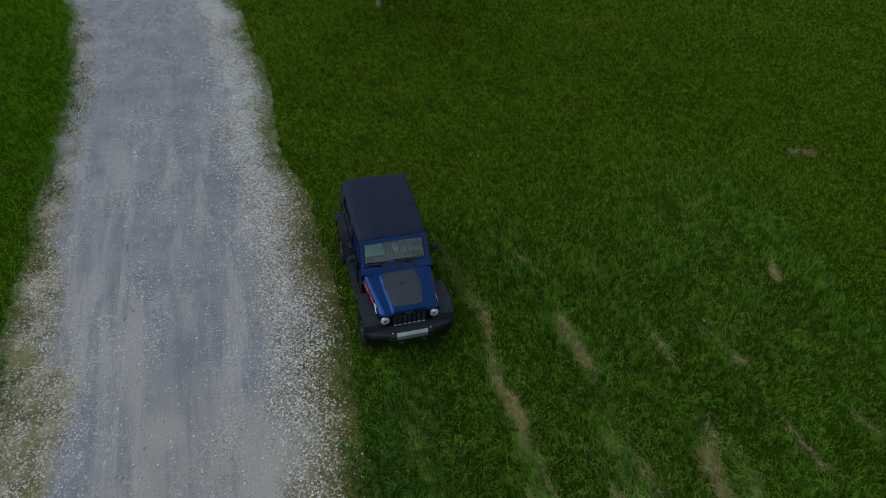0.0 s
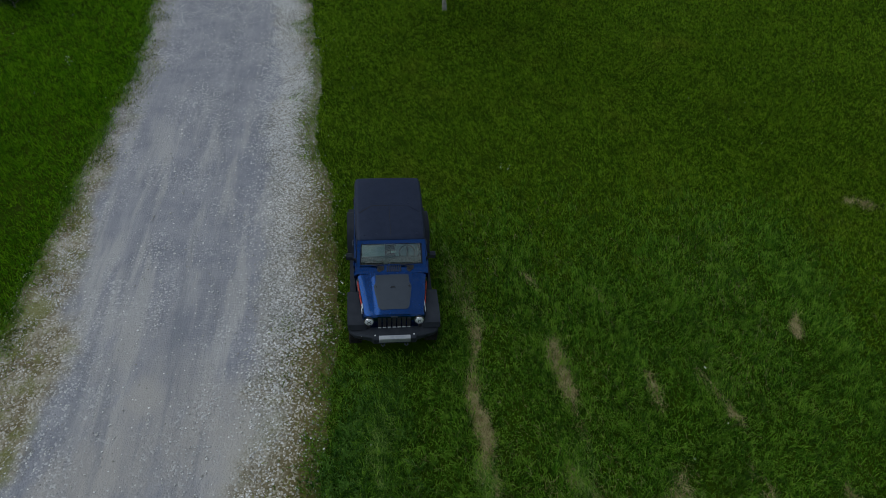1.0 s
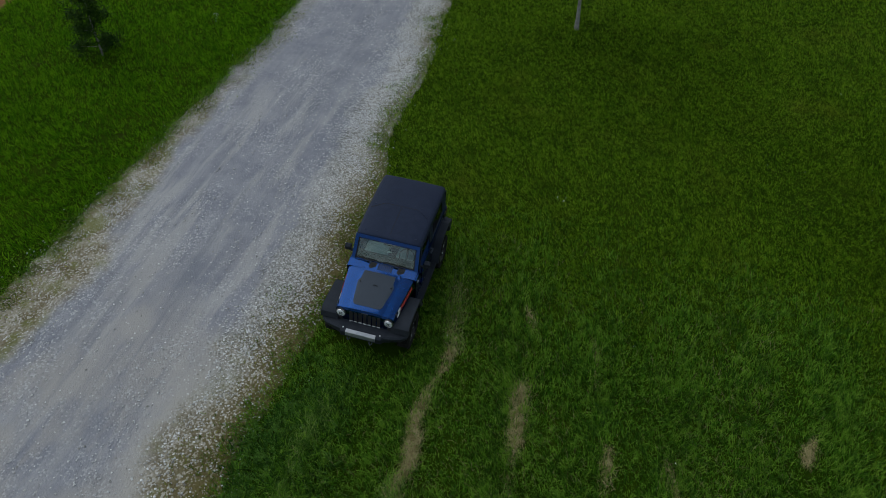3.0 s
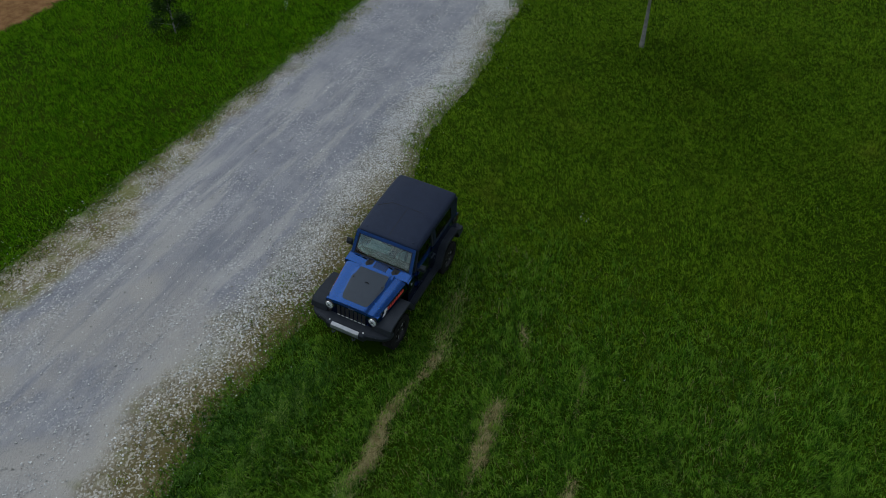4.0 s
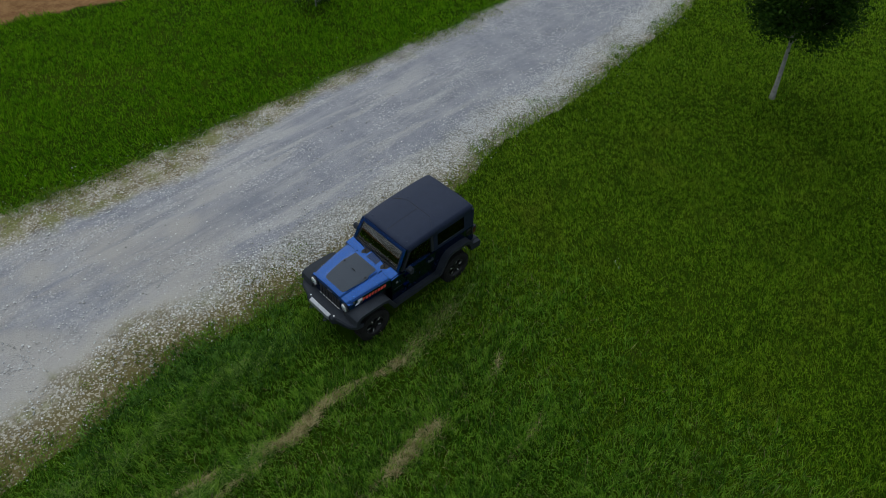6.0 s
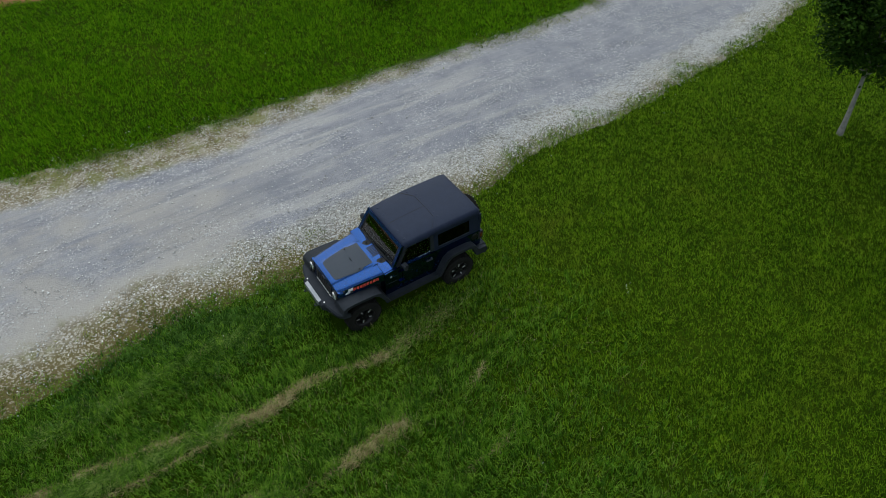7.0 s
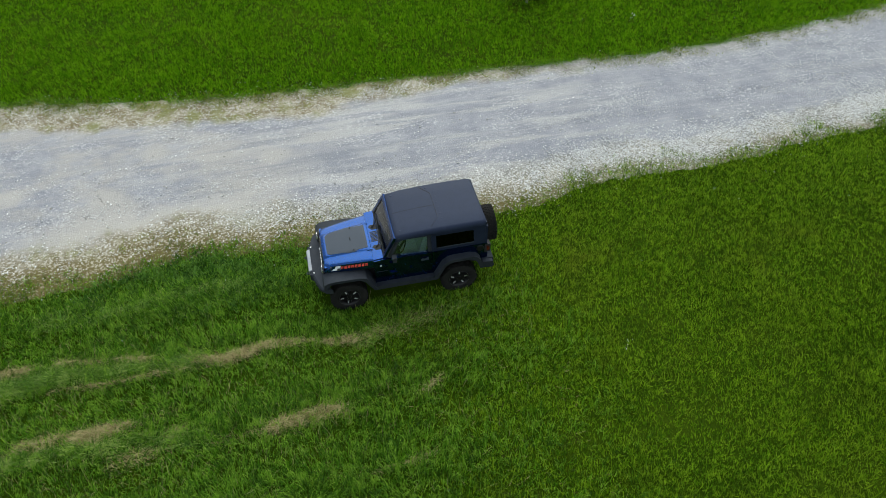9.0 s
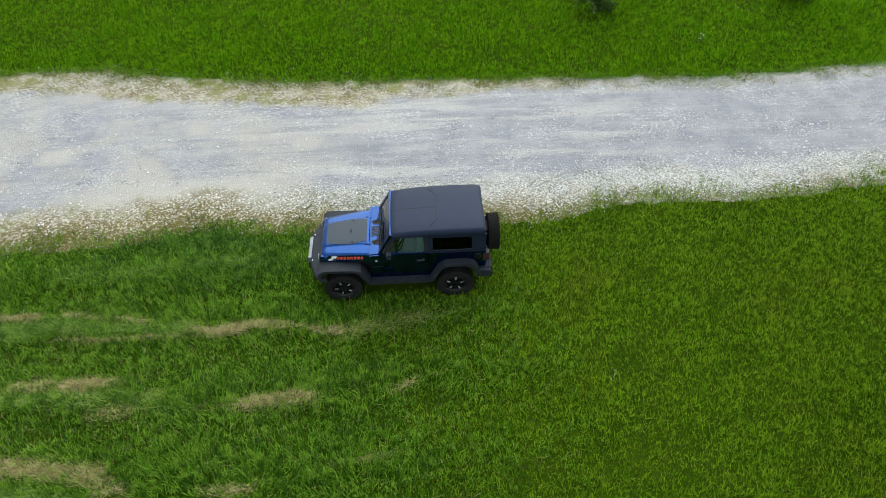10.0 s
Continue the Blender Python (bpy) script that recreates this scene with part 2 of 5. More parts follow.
_chipv = node(_n, "ShaderNodeSeparateXYZ", {0: _chip.outputs["Color"]}).outputs[0]
_strewn = ramp(_n, fog(_n, stretch(_n, _p, 0.6, 1.1), 0.9, 6, 0.68), 0.44, 0.62, 0.08, 1.0)
_strewn = calc(_n, "MULTIPLY", _strewn, calc(_n, "SUBTRACT", 1.0, calc(_n, "MULTIPLY", _wash, 0.8)))
_col = mixc(_n, calc(_n, "MULTIPLY", ramp(_n, _chipv, 0.78, 0.92, 0, 0.7), _strewn), _col, (0.55, 0.55, 0.55))
_col = mixc(_n, calc(_n, "MULTIPLY", ramp(_n, _chipv, 0.06, 0.22, 0.38, 0), _strewn), _col, (0.14, 0.145, 0.155))
_loose = mixc(_n, _chipv, (0.17, 0.155, 0.12), (0.56, 0.55, 0.51))
_earth = mixc(_n, ramp(_n, fog(_n, _p, 2.2, 6, 0.7), 0.35, 0.65), (0.16, 0.13, 0.07), (0.35, 0.32, 0.245))
_earth = mixc(_n, ramp(_n, _chipv, 0.68, 0.85, 0, 0.8), _earth, (0.52, 0.5, 0.45))
_earth = mixc(_n, ramp(_n, _chipv, 0.05, 0.25, 0.6, 0), _earth, (0.1, 0.09, 0.05))
_moss = ramp(_n, fog(_n, _p, 1.3, 5, 0.66), 0.47, 0.62, 0.0, 0.75)
_earth = mixc(_n, _moss, _earth, (0.17, 0.18, 0.055))
_west = ramp(_n, calc(_n, "ADD", _px, calc(_n, "MULTIPLY", _wob, 3.0)), -5.5, 0.0, 1.0, 0.0)
_shoulder = mixc(_n, calc(_n, "MULTIPLY", _west, 0.85), _loose, _earth)
_col = mixc(_n, ramp(_n, calc(_n, "ADD", _ds, ramp(_n, _px, 1.0, 6.0, 0.0, 0.3)), 0.95, 1.55, 1.0, 0.0), _col, _shoulder)
_brown = mixc(_n, ramp(_n, _chipv, 0.6, 0.8, 0, 0.75), (0.14, 0.115, 0.05), (0.5, 0.47, 0.38))
_col = mixc(_n, calc(_n, "MULTIPLY", ramp(_n, _ds, 0.4, 1.0, 0.9, 0.0), ramp(_n, _px, 1.5, 6.0, 1.0, 0.2)), _col, _brown)
_col = mixc(_n, calc(_n, "MULTIPLY", ramp(_n, _ds, 0.0, 0.4, 1.0, 0.0), ramp(_n, _px, 2.5, 6.0, 1.0, 0.5)), _col, mixc(_n, ramp(_n, _chipv, 0.75, 0.9, 0, 0.55), (0.13, 0.11, 0.04), (0.4, 0.37, 0.29)))
_dw = ramp(_n, _px, -2.0, 4.0, 0.75, 0.0)
_col = mixc(_n, calc(_n, "MULTIPLY", ramp(_n, calc(_n, "SUBTRACT", _dn, _dw), 0.35, 0.9, 1.0, 0.0), ramp(_n, _px, 2.0, 9.0, 1.0, 0.35)), _col, _earth)
_h = calc(_n, "ADD", calc(_n, "MULTIPLY", _chip.outputs["Distance"], -1.0), calc(_n, "MULTIPLY", _lanes, 1.5))
setp(_n, _b, color=_col, rough=0.95, spec=0.1, normal=bump(_n, _h, 0.5, 0.03))

PALE, _n, _b, _g, _o = material("pale limestone chips")
_r = _g.outputs["Random Per Island"]
setp(_n, _b, color=mixc(_n, _r, (0.4, 0.405, 0.415), (0.72, 0.72, 0.715)), rough=0.9, spec=0.15, normal=bump(_n, fog(_n, _g.outputs["Position"], 90, 3), 0.3, 0.01))
STONE, _n, _b, _g, _o = material("loose crushed limestone")
_r = _g.outputs["Random Per Island"]
_col = mixc(_n, ramp(_n, _r, 0.0, 0.5), (0.25, 0.242, 0.22), (0.57, 0.565, 0.54))
_col = mixc(_n, ramp(_n, _r, 0.5, 1.0), _col, (0.8, 0.8, 0.785))
setp(_n, _b, color=_col, rough=0.9, spec=0.15, normal=bump(_n, fog(_n, _g.outputs["Position"], 90, 3), 0.3, 0.01))


# ---- shape of the land ----
rng = np.random.default_rng(7)
S_X, S_Y = (-120, -60, -13, -9.6, -7.6, -6.2, -4.6, -3.5, -2.3, -0.5, 2.2, 4, 5.6, 7, 8.4, 9.8, 11.4, 12.4, 15, 20.4, 60, 120), (-12, -3, 1.1, 1.2, 1.3, 1.55, 1.75, 1.65, 1.5, 1.47, 1.6, 1.72, 1.97, 2.04, 2.08, 1.92, 2.26, 2.38, 2.6, 3.8, 18, 42)
N_X, N_Y = (-120, -60, -13, -10.5, -9.4, -8.1, -5.5, -3.6, -0.8, 1.6, 5, 9, 12, 15.5, 20, 60, 120), (6, 8, 9.35, 9.35, 9.4, 8.95, 8.45, 8.15, 7.98, 7.95, 7.85, 7.55, 7.62, 8.05, 8.8, 23, 48)


def wave(x, y, scale, seed, octaves=3):
    """Smooth noise of about -1 to 1 over the plan: random values on a lattice, blended."""
    r = np.random.default_rng(seed)
    out, amp = np.zeros(np.broadcast(x, y).shape, np.float32), 0.0
    for o in range(octaves):
        k = scale * 0.32 * 2 ** o
        a = r.uniform(0, 2 * math.pi)
        u = np.asarray(k * (x * math.cos(a) + y * math.sin(a)), np.float32)
        v = np.asarray(k * (y * math.cos(a) - x * math.sin(a)), np.float32)
        table = r.uniform(-1, 1, (128, 128)).astype(np.float32)
        iu, iv = np.floor(u), np.floor(v)
        fu, fv = u - iu, v - iv
        fu, fv = fu * fu * (3 - 2 * fu), fv * fv * (3 - 2 * fv)
        iu, iv = iu.astype(np.int32) & 127, iv.astype(np.int32) & 127
        ju, jv = (iu + 1) & 127, (iv + 1) & 127
        low = table[iu, iv] * (1 - fu) + table[ju, iv] * fu
        high = table[iu, jv] * (1 - fu) + table[ju, jv] * fu
        out = out + (low * (1 - fv) + high * fv) / 2 ** o
        amp += 1 / 2 ** o
    return out / amp * 1.7


def step(v, a, b):
    u = np.clip((v - a) / (b - a), 0, 1)
    return u * u * (3 - 2 * u)


_run = np.arange(-30, 40, 0.05)
_run = np.concatenate([np.arange(-1600, -30, 20.0), _run, np.arange(40, 1640, 20.0)])
_south = np.interp(_run, S_X, S_Y) + 0.12 * wave(_run, 0 * _run, 1.8, 3) + 0.08 * wave(_run, 0 * _run, 9.0, 4)
_north = np.interp(_run, N_X, N_Y) + 0.07 * wave(_run, 0 * _run, 1.8, 5) + 0.09 * wave(_run, 0 * _run, 10.0, 6)


def south(x):
    return np.interp(x, _run, _south)


def north(x):
    return np.interp(x, _run, _north)


def land(x, y):
    """Height of the bare ground."""
    x, y = np.asarray(x, float), np.asarray(y, float)
    s, n = np.interp(x, S_X, S_Y), np.interp(x, N_X, N_Y)
    z = 0.034 * 28 * np.tanh(x / 28) + 0.0497 * 28 * np.tanh(y / 28)
    z = z + 0.09 * step(y, s - 0.7, s + 0.8) - 0.05 * step(y, n - 0.4, n + 0.6)
    lumps = 0.012 * wave(x, y, 1.4, 11) * step(y, s + 0.2, s - 0.6) + 0.012 * wave(x, y, 1.2, 12) * step(y, n, n + 1)
    near = np.exp(-((x / 2.4) ** 4 + (y / 1.6) ** 4))
    z = z + 0.3 * np.exp(-((x - 13.0) / 3.5) ** 2 - ((y + 2.6) / 3.5) ** 2)
    return z + lumps * (1 - near)


def mesh_object(name, verts, faces, mat, label, category="", kind="structure", smooth=True):
    me = bpy.data.meshes.new(name)
    k = faces.shape[1]
    me.vertices.add(len(verts))
    me.vertices.foreach_set("co", np.ascontiguousarray(verts, np.float32).ravel())
    me.loops.add(faces.size)
    me.loops.foreach_set("vertex_index", np.ascontiguousarray(faces, np.int32).ravel())
    me.polygons.add(len(faces))
    me.polygons.foreach_set("loop_start", np.arange(0, faces.size, k, dtype=np.int32))
    me.polygons.foreach_set("loop_total", np.full(len(faces), k, np.int32))
    me.polygons.foreach_set("use_smooth", np.full(len(faces), smooth))
    me.update(calc_edges=True)
    me.materials.append(mat)
    return tagged(new(name, me), label, category, "", kind)


def grid_faces(nx, ny):
    i = np.arange(nx - 1)[:, None] * ny + np.arange(ny - 1)[None, :]
    return np.stack([i, i + ny, i + ny + 1, i + 1], -1).reshape(-1, 4)


_far = np.array([3, 8, 16, 30, 55, 100, 200, 400, 800, 1500.0])
gx = np.concatenate([(-22 - _far)[::-1], np.arange(-22, 32, 0.25), 32 + _far])
gy = np.concatenate([(-28 - _far)[::-1], np.arange(-28, 26, 0.25), 26 + _far])
X, Y = np.meshgrid(gx, gy, indexing="ij")
clod = 0.05 * wave(X, Y, 5.0, 21) * step(Y - 0.33 * np.maximum(2.4 - X, 0), 17.4, 18.0) * step(np.abs(X), 40, 30)
Z = land(X, Y) + clod
sunk = step(Y, south(X) + 0.1, south(X) + 0.6) * step(Y, north(X) - 0.1, north(X) - 0.6)
Z = Z - 0.10 * sunk
mesh_object("ground", np.stack([X, Y, Z], -1).reshape(-1, 3), grid_faces(len(gx), len(gy)), SOIL, "gently sloping green turf with a tilled brown field beyond", "ground")

# the road, sunk into the turf at its ragged edges
rx_ = np.concatenate([np.array([-120, -90, -70, -50, -35, -26.0]), np.arange(-20, 30, 0.12), np.array([36, 48, 62, 80, 120.0])])
cross = np.linspace(0, 1, 72)
S, N = south(rx_) - 0.5, north(rx_) + 0.35
X = np.repeat(rx_[:, None], len(cross), 1)
Y = S[:, None] + (N - S)[:, None] * cross[None, :]
ds, dn = Y - south(X), north(X) - Y
crown = 0.05 * step(ds, 0.2, 2.8) * step(dn, 0.2, 2.8)
ruts = -0.022 * (np.exp(-((ds - 2.2) / 0.3) ** 2) + np.exp(-((ds - 3.9) / 0.3) ** 2)) + 0.008 * wave(X * 0.4, Y, 4.0, 31)
Z = land(X, Y) + 0.018 + crown + ruts * step(ds, 0.3, 1.2) * step(dn, 0.3, 1.0) + 0.012 * wave(X, Y, 6.0, 32)
for hx, hy, hr, hd in ((-5.72, 5.79, 0.24, 0.03), (-5.2, 6.18, 0.2, 0.045), (-6.0, 3.4, 0.2, 0.05), (-6.8, 4.05, 0.3, 0.025), (-5.2, 4.2, 0.22, 0.03), (-3.2, 5.9, 0.25, 0.02), (4.0, 5.2, 0.3, 0.02)):
    Z = Z - hd * np.exp(-(((X - hx) / 1.4) ** 2 + (Y - hy) ** 2) / hr ** 2)
Z = Z - 0.09 * step(ds, -0.2, -0.5) - 0.09 * step(dn, -0.05, -0.35)
road = mesh_object("road", np.stack([X, Y, Z], -1).reshape(-1, 3), grid_faces(len(rx_), len(cross)), ROAD, "pale grey crushed limestone track with ragged weedy edges", "road")
_uvl = road.data.uv_layers.new(name="edges")
_li = np.empty(len(road.data.loops), np.int32)
road.data.loops.foreach_get("vertex_index", _li)
_uvl.data.foreach_set("uv", np.stack([ds.ravel(), dn.ravel()], -1)[_li].astype(np.float32).ravel())


def road_top(x, y):
    d, e = y - south(x), north(x) - y
    return land(x, y) + 0.018 + 0.05 * step(d, 0.2, 2.8) * step(e, 0.2, 2.8)


# ---- building parts ----
def part(name, bm, mat, parent, label=""):
    """Link a bmesh as one mesh under a thing or a part."""
    me = bpy.data.meshes.new(name)
    bmesh.ops.recalc_face_normals(bm, faces=bm.faces)
    bm.to_mesh(me)
    bm.free()
    me.polygons.foreach_set("use_smooth", [True] * len(me.polygons))
    me.set_sharp_from_angle(angle=radians(38))
    me.materials.append(mat)
    ob = new(name, me)
    ob.parent = parent
    return tagged(ob, label)


def soften(bm, width, seg=2):
    if width:
        edges = [e for e in bm.edges if len(e.link_faces) == 2 and e.calc_face_angle(0) > 0.35]
        bmesh.ops.bevel(bm, geom=edges, offset=width, segments=seg, affect="EDGES", clamp_overlap=True)
    return bm


def block(x0, x1, y0, y1, z0, z1, bev=0.0, top=(0, 0, 0, 0), seg=2):
    """A box; top pulls its upper edges inwards: front (x0), back (x1), y0 and y1."""
    bm = bmesh.new()
    v = [bm.verts.new(p) for p in ((x0, y0, z0), (x1, y0, z0), (x1, y1, z0), (x0, y1, z0),
                                   (x0 + top[0], y0 + top[2], z1), (x1 - top[1], y0 + top[2], z1), (x1 - top[1], y1 - top[3], z1), (x0 + top[0], y1 - top[3], z1))]
    for f in ((0, 3, 2, 1), (4, 5, 6, 7), (0, 1, 5, 4), (1, 2, 6, 5), (2, 3, 7, 6), (3, 0, 4, 7)):
        bm.faces.new([v[i] for i in f])
    return soften(bm, bev, seg)


def sideways(outline, y0, y1, bev=0.0, lean=0.0, seg=2):
    """An outline in x and z, drawn out from y0 to y1; lean pulls the y1 side in by that for each metre of height over z 1.0."""
    bm = bmesh.new()
    a = [bm.verts.new((x, y0, z)) for x, z in outline]
    b = [bm.verts.new((x, y1, z)) for x, z in outline]
    bm.faces.new(a)
    bm.faces.new(b[::-1])
    n = len(a)
    for i in range(n):
        bm.faces.new((a[i], b[i], b[(i + 1) % n], a[(i + 1) % n]))
    if lean:
        for v in bm.verts:
            v.co.y -= math.copysign(lean * max(0.0, v.co.z - 1.0), v.co.y)
    return soften(bm, bev, seg)


def upward(outline, z0, z1, bev=0.0):
    bm = sideways([(x, y) for x, y in outline], z0, z1, 0)
    for v in bm.verts:
        v.co = Vector((v.co.x, v.co.z, v.co.y))
    return soften(bm, bev)


def thicken(bm, thick):
    """Give an open sheet a thickness below itself."""
    bm.normal_update()
    if sum(f.normal.z * f.calc_area() for f in bm.faces) < 0:
        bmesh.ops.reverse_faces(bm, faces=bm.faces)
        bm.normal_update()
    lower = {v: v.co - v.normal * thick for v in bm.verts}
    rim = [e for e in bm.edges if len(e.link_faces) == 1]
    faces = [list(f.verts) for f in bm.faces]
    twin = {v: bm.verts.new(co) for v, co in lower.items()}
    for f in faces:
        bm.faces.new([twin[v] for v in f[::-1]])
    for e in rim:
        a, b = e.verts
        bm.faces.new((a, b, twin[b], twin[a]))
    return bm


def loft(rows, closed=False, thick=0.0):
    bm = bmesh.new()
    vs = [[bm.verts.new(p) for p in r] for r in rows]
    n = len(rows[0])
    for a, b in zip(vs, vs[1:]):
        for i in range(n if closed else n - 1):
            j = (i + 1) % n
            bm.faces.new((a[i], a[j], b[j], b[i]))
    if closed:
        bm.faces.new(vs[0][::-1])
        bm.faces.new(vs[-1])
    elif thick:
        bm = thicken(bm, thick)
    return bm


def lathe(outline, steps, axis="y"):
    """Turn an outline of (radius, along) about an axis through the origin."""
    bm = bmesh.new()
    rings = []
    for k in range(steps):
        a = 2 * math.pi * k / steps
        c, s = math.cos(a), math.sin(a)
        pts = [(r * c, l, r * s) if axis == "y" else (l, r * c, r * s) if axis == "x" else (r * c, r * s, l) for r, l in outline]
        rings.append([bm.verts.new(p) for p in pts])
    for k in range(steps):
        a, b = rings[k], rings[(k + 1) % steps]
        for i in range(len(outline) - 1):
            bm.faces.new((a[i], a[i + 1], b[i + 1], b[i]))
    bmesh.ops.remove_doubles(bm, verts=bm.verts, dist=1e-5)
    return bm


def tube(points, radii, steps=8):
    rows = []
    for i, p in enumerate(points):
        p = Vector(p)
        d = (Vector(points[min(i + 1, len(points) - 1)]) - Vector(points[max(i - 1, 0)])).normalized()
        u = d.cross(Vector((0.3, 0.5, 0.81))).normalized()
        w = d.cross(u)
        r = radii[i] if isinstance(radii, (list, tuple)) else radii
        rows.append([p + r * (math.cos(2 * math.pi * k / steps) * u + math.sin(2 * math.pi * k / steps) * w) for k in range(steps)])
    return loft(rows, closed=True)


def merge(*bms):
    me, out = bpy.data.meshes.new("joined"), bmesh.new()
    for b in bms:
        b.to_mesh(me)
        b.free()
        out.from_mesh(me)
    bpy.data.meshes.remove(me)
    return out


def moved(bm, m):
    bmesh.ops.transform(bm, matrix=m, verts=bm.verts)
    return bm


# ---- the parked car: nose towards -x, driver's side towards -y ----
car = new("off_road_car")
car.matrix_basis = pose(0, 0.02, 0.0, 4.4, -1.5, 0.25)
tagged(car, "blue two-door off-road car with black hardtop parked on grass", "car")

# chassis and lower body
part("underbody", merge(block(-1.55, 1.7, -0.42, 0.42, 0.34, 0.55, 0.03), tube([(-1.212, -0.7, 0.38), (-1.212, 0.7, 0.38)], 0.05),
                        tube([(1.212, -0.7, 0.38), (1.212, 0.7, 0.38)], 0.055), block(-1.62, -0.6, -0.54, 0.54, 0.5, 1.02, 0.02)), BLACK, car, "black chassis and engine bay")
tub = part("body", sideways([(-0.60, 0.56), (0.70, 0.56), (0.83, 0.86), (0.98, 0.98), (1.46, 0.99), (1.60, 0.9), (1.70, 0.66), (1.86, 0.66), (1.87, 0.98), (-0.60, 0.98)],
                            -0.765, 0.765, 0.015), PAINT, car, "dark blue painted lower body")
for s in (-1, 1):
    part("cowl_side", sideways([(-0.60, 0.978), (-0.19, 0.978), (-0.19, 1.245), (-0.42, 1.255), (-0.60, 1.235)], s * 0.70, s * 0.765, 0.012), PAINT, car)
    part("quarter_panel", sideways([(0.655, 0.978), (1.868, 0.978), (1.86, 1.235), (0.655, 1.235)], s * 0.70, s * 0.768, 0.012), PAINT, car)
part("tailgate", block(1.855, 1.885, -0.62, 0.62, 0.70, 1.22, 0.012), PAINT, car)

# bonnet
HX = (-1.645, -1.622, -1.55, -1.3, -1.0, -0.78, -0.605)


def hood_width(x):
    return float(np.interp(x, HX, (0.575, 0.595, 0.607, 0.637, 0.675, 0.70, 0.722)))


def hood_top(x):
    return float(np.interp(x, HX, (1.105, 1.148, 1.172, 1.205, 1.235, 1.252, 1.262)))


def hood_z(x, y):
    """Height of the bonnet's upper face."""
    w, zt, a = hood_width(x), hood_top(x), abs(y)
    rise = 0.018 * float(step(np.array(a), w * 0.62, w * 0.5))
    return zt - 0.03 * (a / w) ** 2 + rise * float(np.interp(x, HX, (0, 0.3, 0.8, 1, 1, 1, 1)))


rows = []
for x in sorted({*HX, *np.linspace(-1.5, -0.65, 18)}):
    w, half = hood_width(x), []
    zb = float(np.interp(x, HX, (1.03, 1.02, 1.01, 1.01, 1.03, 1.05, 1.06)))
    ze = hood_z(x, w)
    half = [(x, w + 0.034, zb), (x, w + 0.012, zb + (ze - zb) * 0.5), (x, w - 0.012, ze - 0.016), (x, w - 0.045, ze - 0.001)]
    for k in (0.9, 0.8, 0.7, 0.66, 0.62, 0.59, 0.56, 0.53, 0.5, 0.4, 0.3, 0.2, 0.1):
        half.append((x, w * k, hood_z(x, w * k)))
    rows.append(half + [(x, 0, hood_z(x, 0))] + [(p[0], -p[1], p[2]) for p in half[::-1]])
hood = part("hood", loft(rows, thick=0.02), PAINT, car, "glossy metallic blue hood")
outline = [(-1.53, 0.22), (-1.515, 0.28), (-1.45, 0.315), (-1.02, 0.382), (-0.93, 0.382), (-0.86, 0.35), (-0.66, 0.34)]
rows = []
for x in sorted({*(p[0] for p in outline), *np.linspace(-1.5, -0.68, 30)}):
    w = float(np.interp(x, [p[0] for p in outline], [p[1] for p in outline]))
    rows.append([(x, w * k, hood_z(x, w * k) + 0.006) for k in np.linspace(1, -1, 25)])
part("hood_decal", loft(rows, thick=0.003), DECAL, hood, "matt charcoal vinyl panel")
for s in (-1, 1):
    part("hood_stop", lathe([(0.0, 0.022), (0.013, 0.02), (0.017, 0.0), (0.017, -0.01)], 10, "z"), BLACK, hood, "black rubber bumper").location = (-0.965, s * 0.335, hood_z(-0.965, 0.335) + 0.004)
    part("hood_hinge", block(-0.70, -0.575, s * 0.40 - 0.035, s * 0.40 + 0.035, 1.25, 1.276, 0.008, (0.05, 0.0, 0.012, 0.012)), PAINT, hood)
    part("hood_latch", merge(block(-1.515, -1.475, s * 0.612 - 0.012, s * 0.612 + 0.012, 1.02, 1.13, 0.006),
                             block(-1.535, -1.455, s * 0.618 - 0.012, s * 0.618 + 0.012, 1.015, 1.05, 0.006)), BLACK, hood, "black rubber latch")
part("footman_loop", tube([(-1.0, -0.045, hood_z(-1, 0) + 0.006), (-1.0, -0.025, hood_z(-1, 0) + 0.028), (-1.0, 0.025, hood_z(-1, 0) + 0.028), (-1.0, 0.045, hood_z(-1, 0) + 0.006)], 0.008, 6), BLACK, hood)


def side_mark(x0, x1, t0, t1, s, m, name, label, skew=0.012):
    """A flat mark on the bonnet's flank, from t0 to t1 of its height."""
    def at(x, t):
        w = hood_width(x)
        zb, ze = float(np.interp(x, HX, (1.03, 1.02, 1.01, 1.01, 1.03, 1.05, 1.06))), hood_z(x, w) - 0.02
        return (x, s * (w + 0.0415 - 0.046 * t), zb + (ze - zb) * t)
    bm = bmesh.new()
    q = [bm.verts.new(p) for p in (at(x0, t0), at(x1, t0), at(x1 + skew, t1), at(x0 + skew, t1))]
    bm.faces.new(q)
    return part(name, thicken(bm, 0.003), m, hood, label)


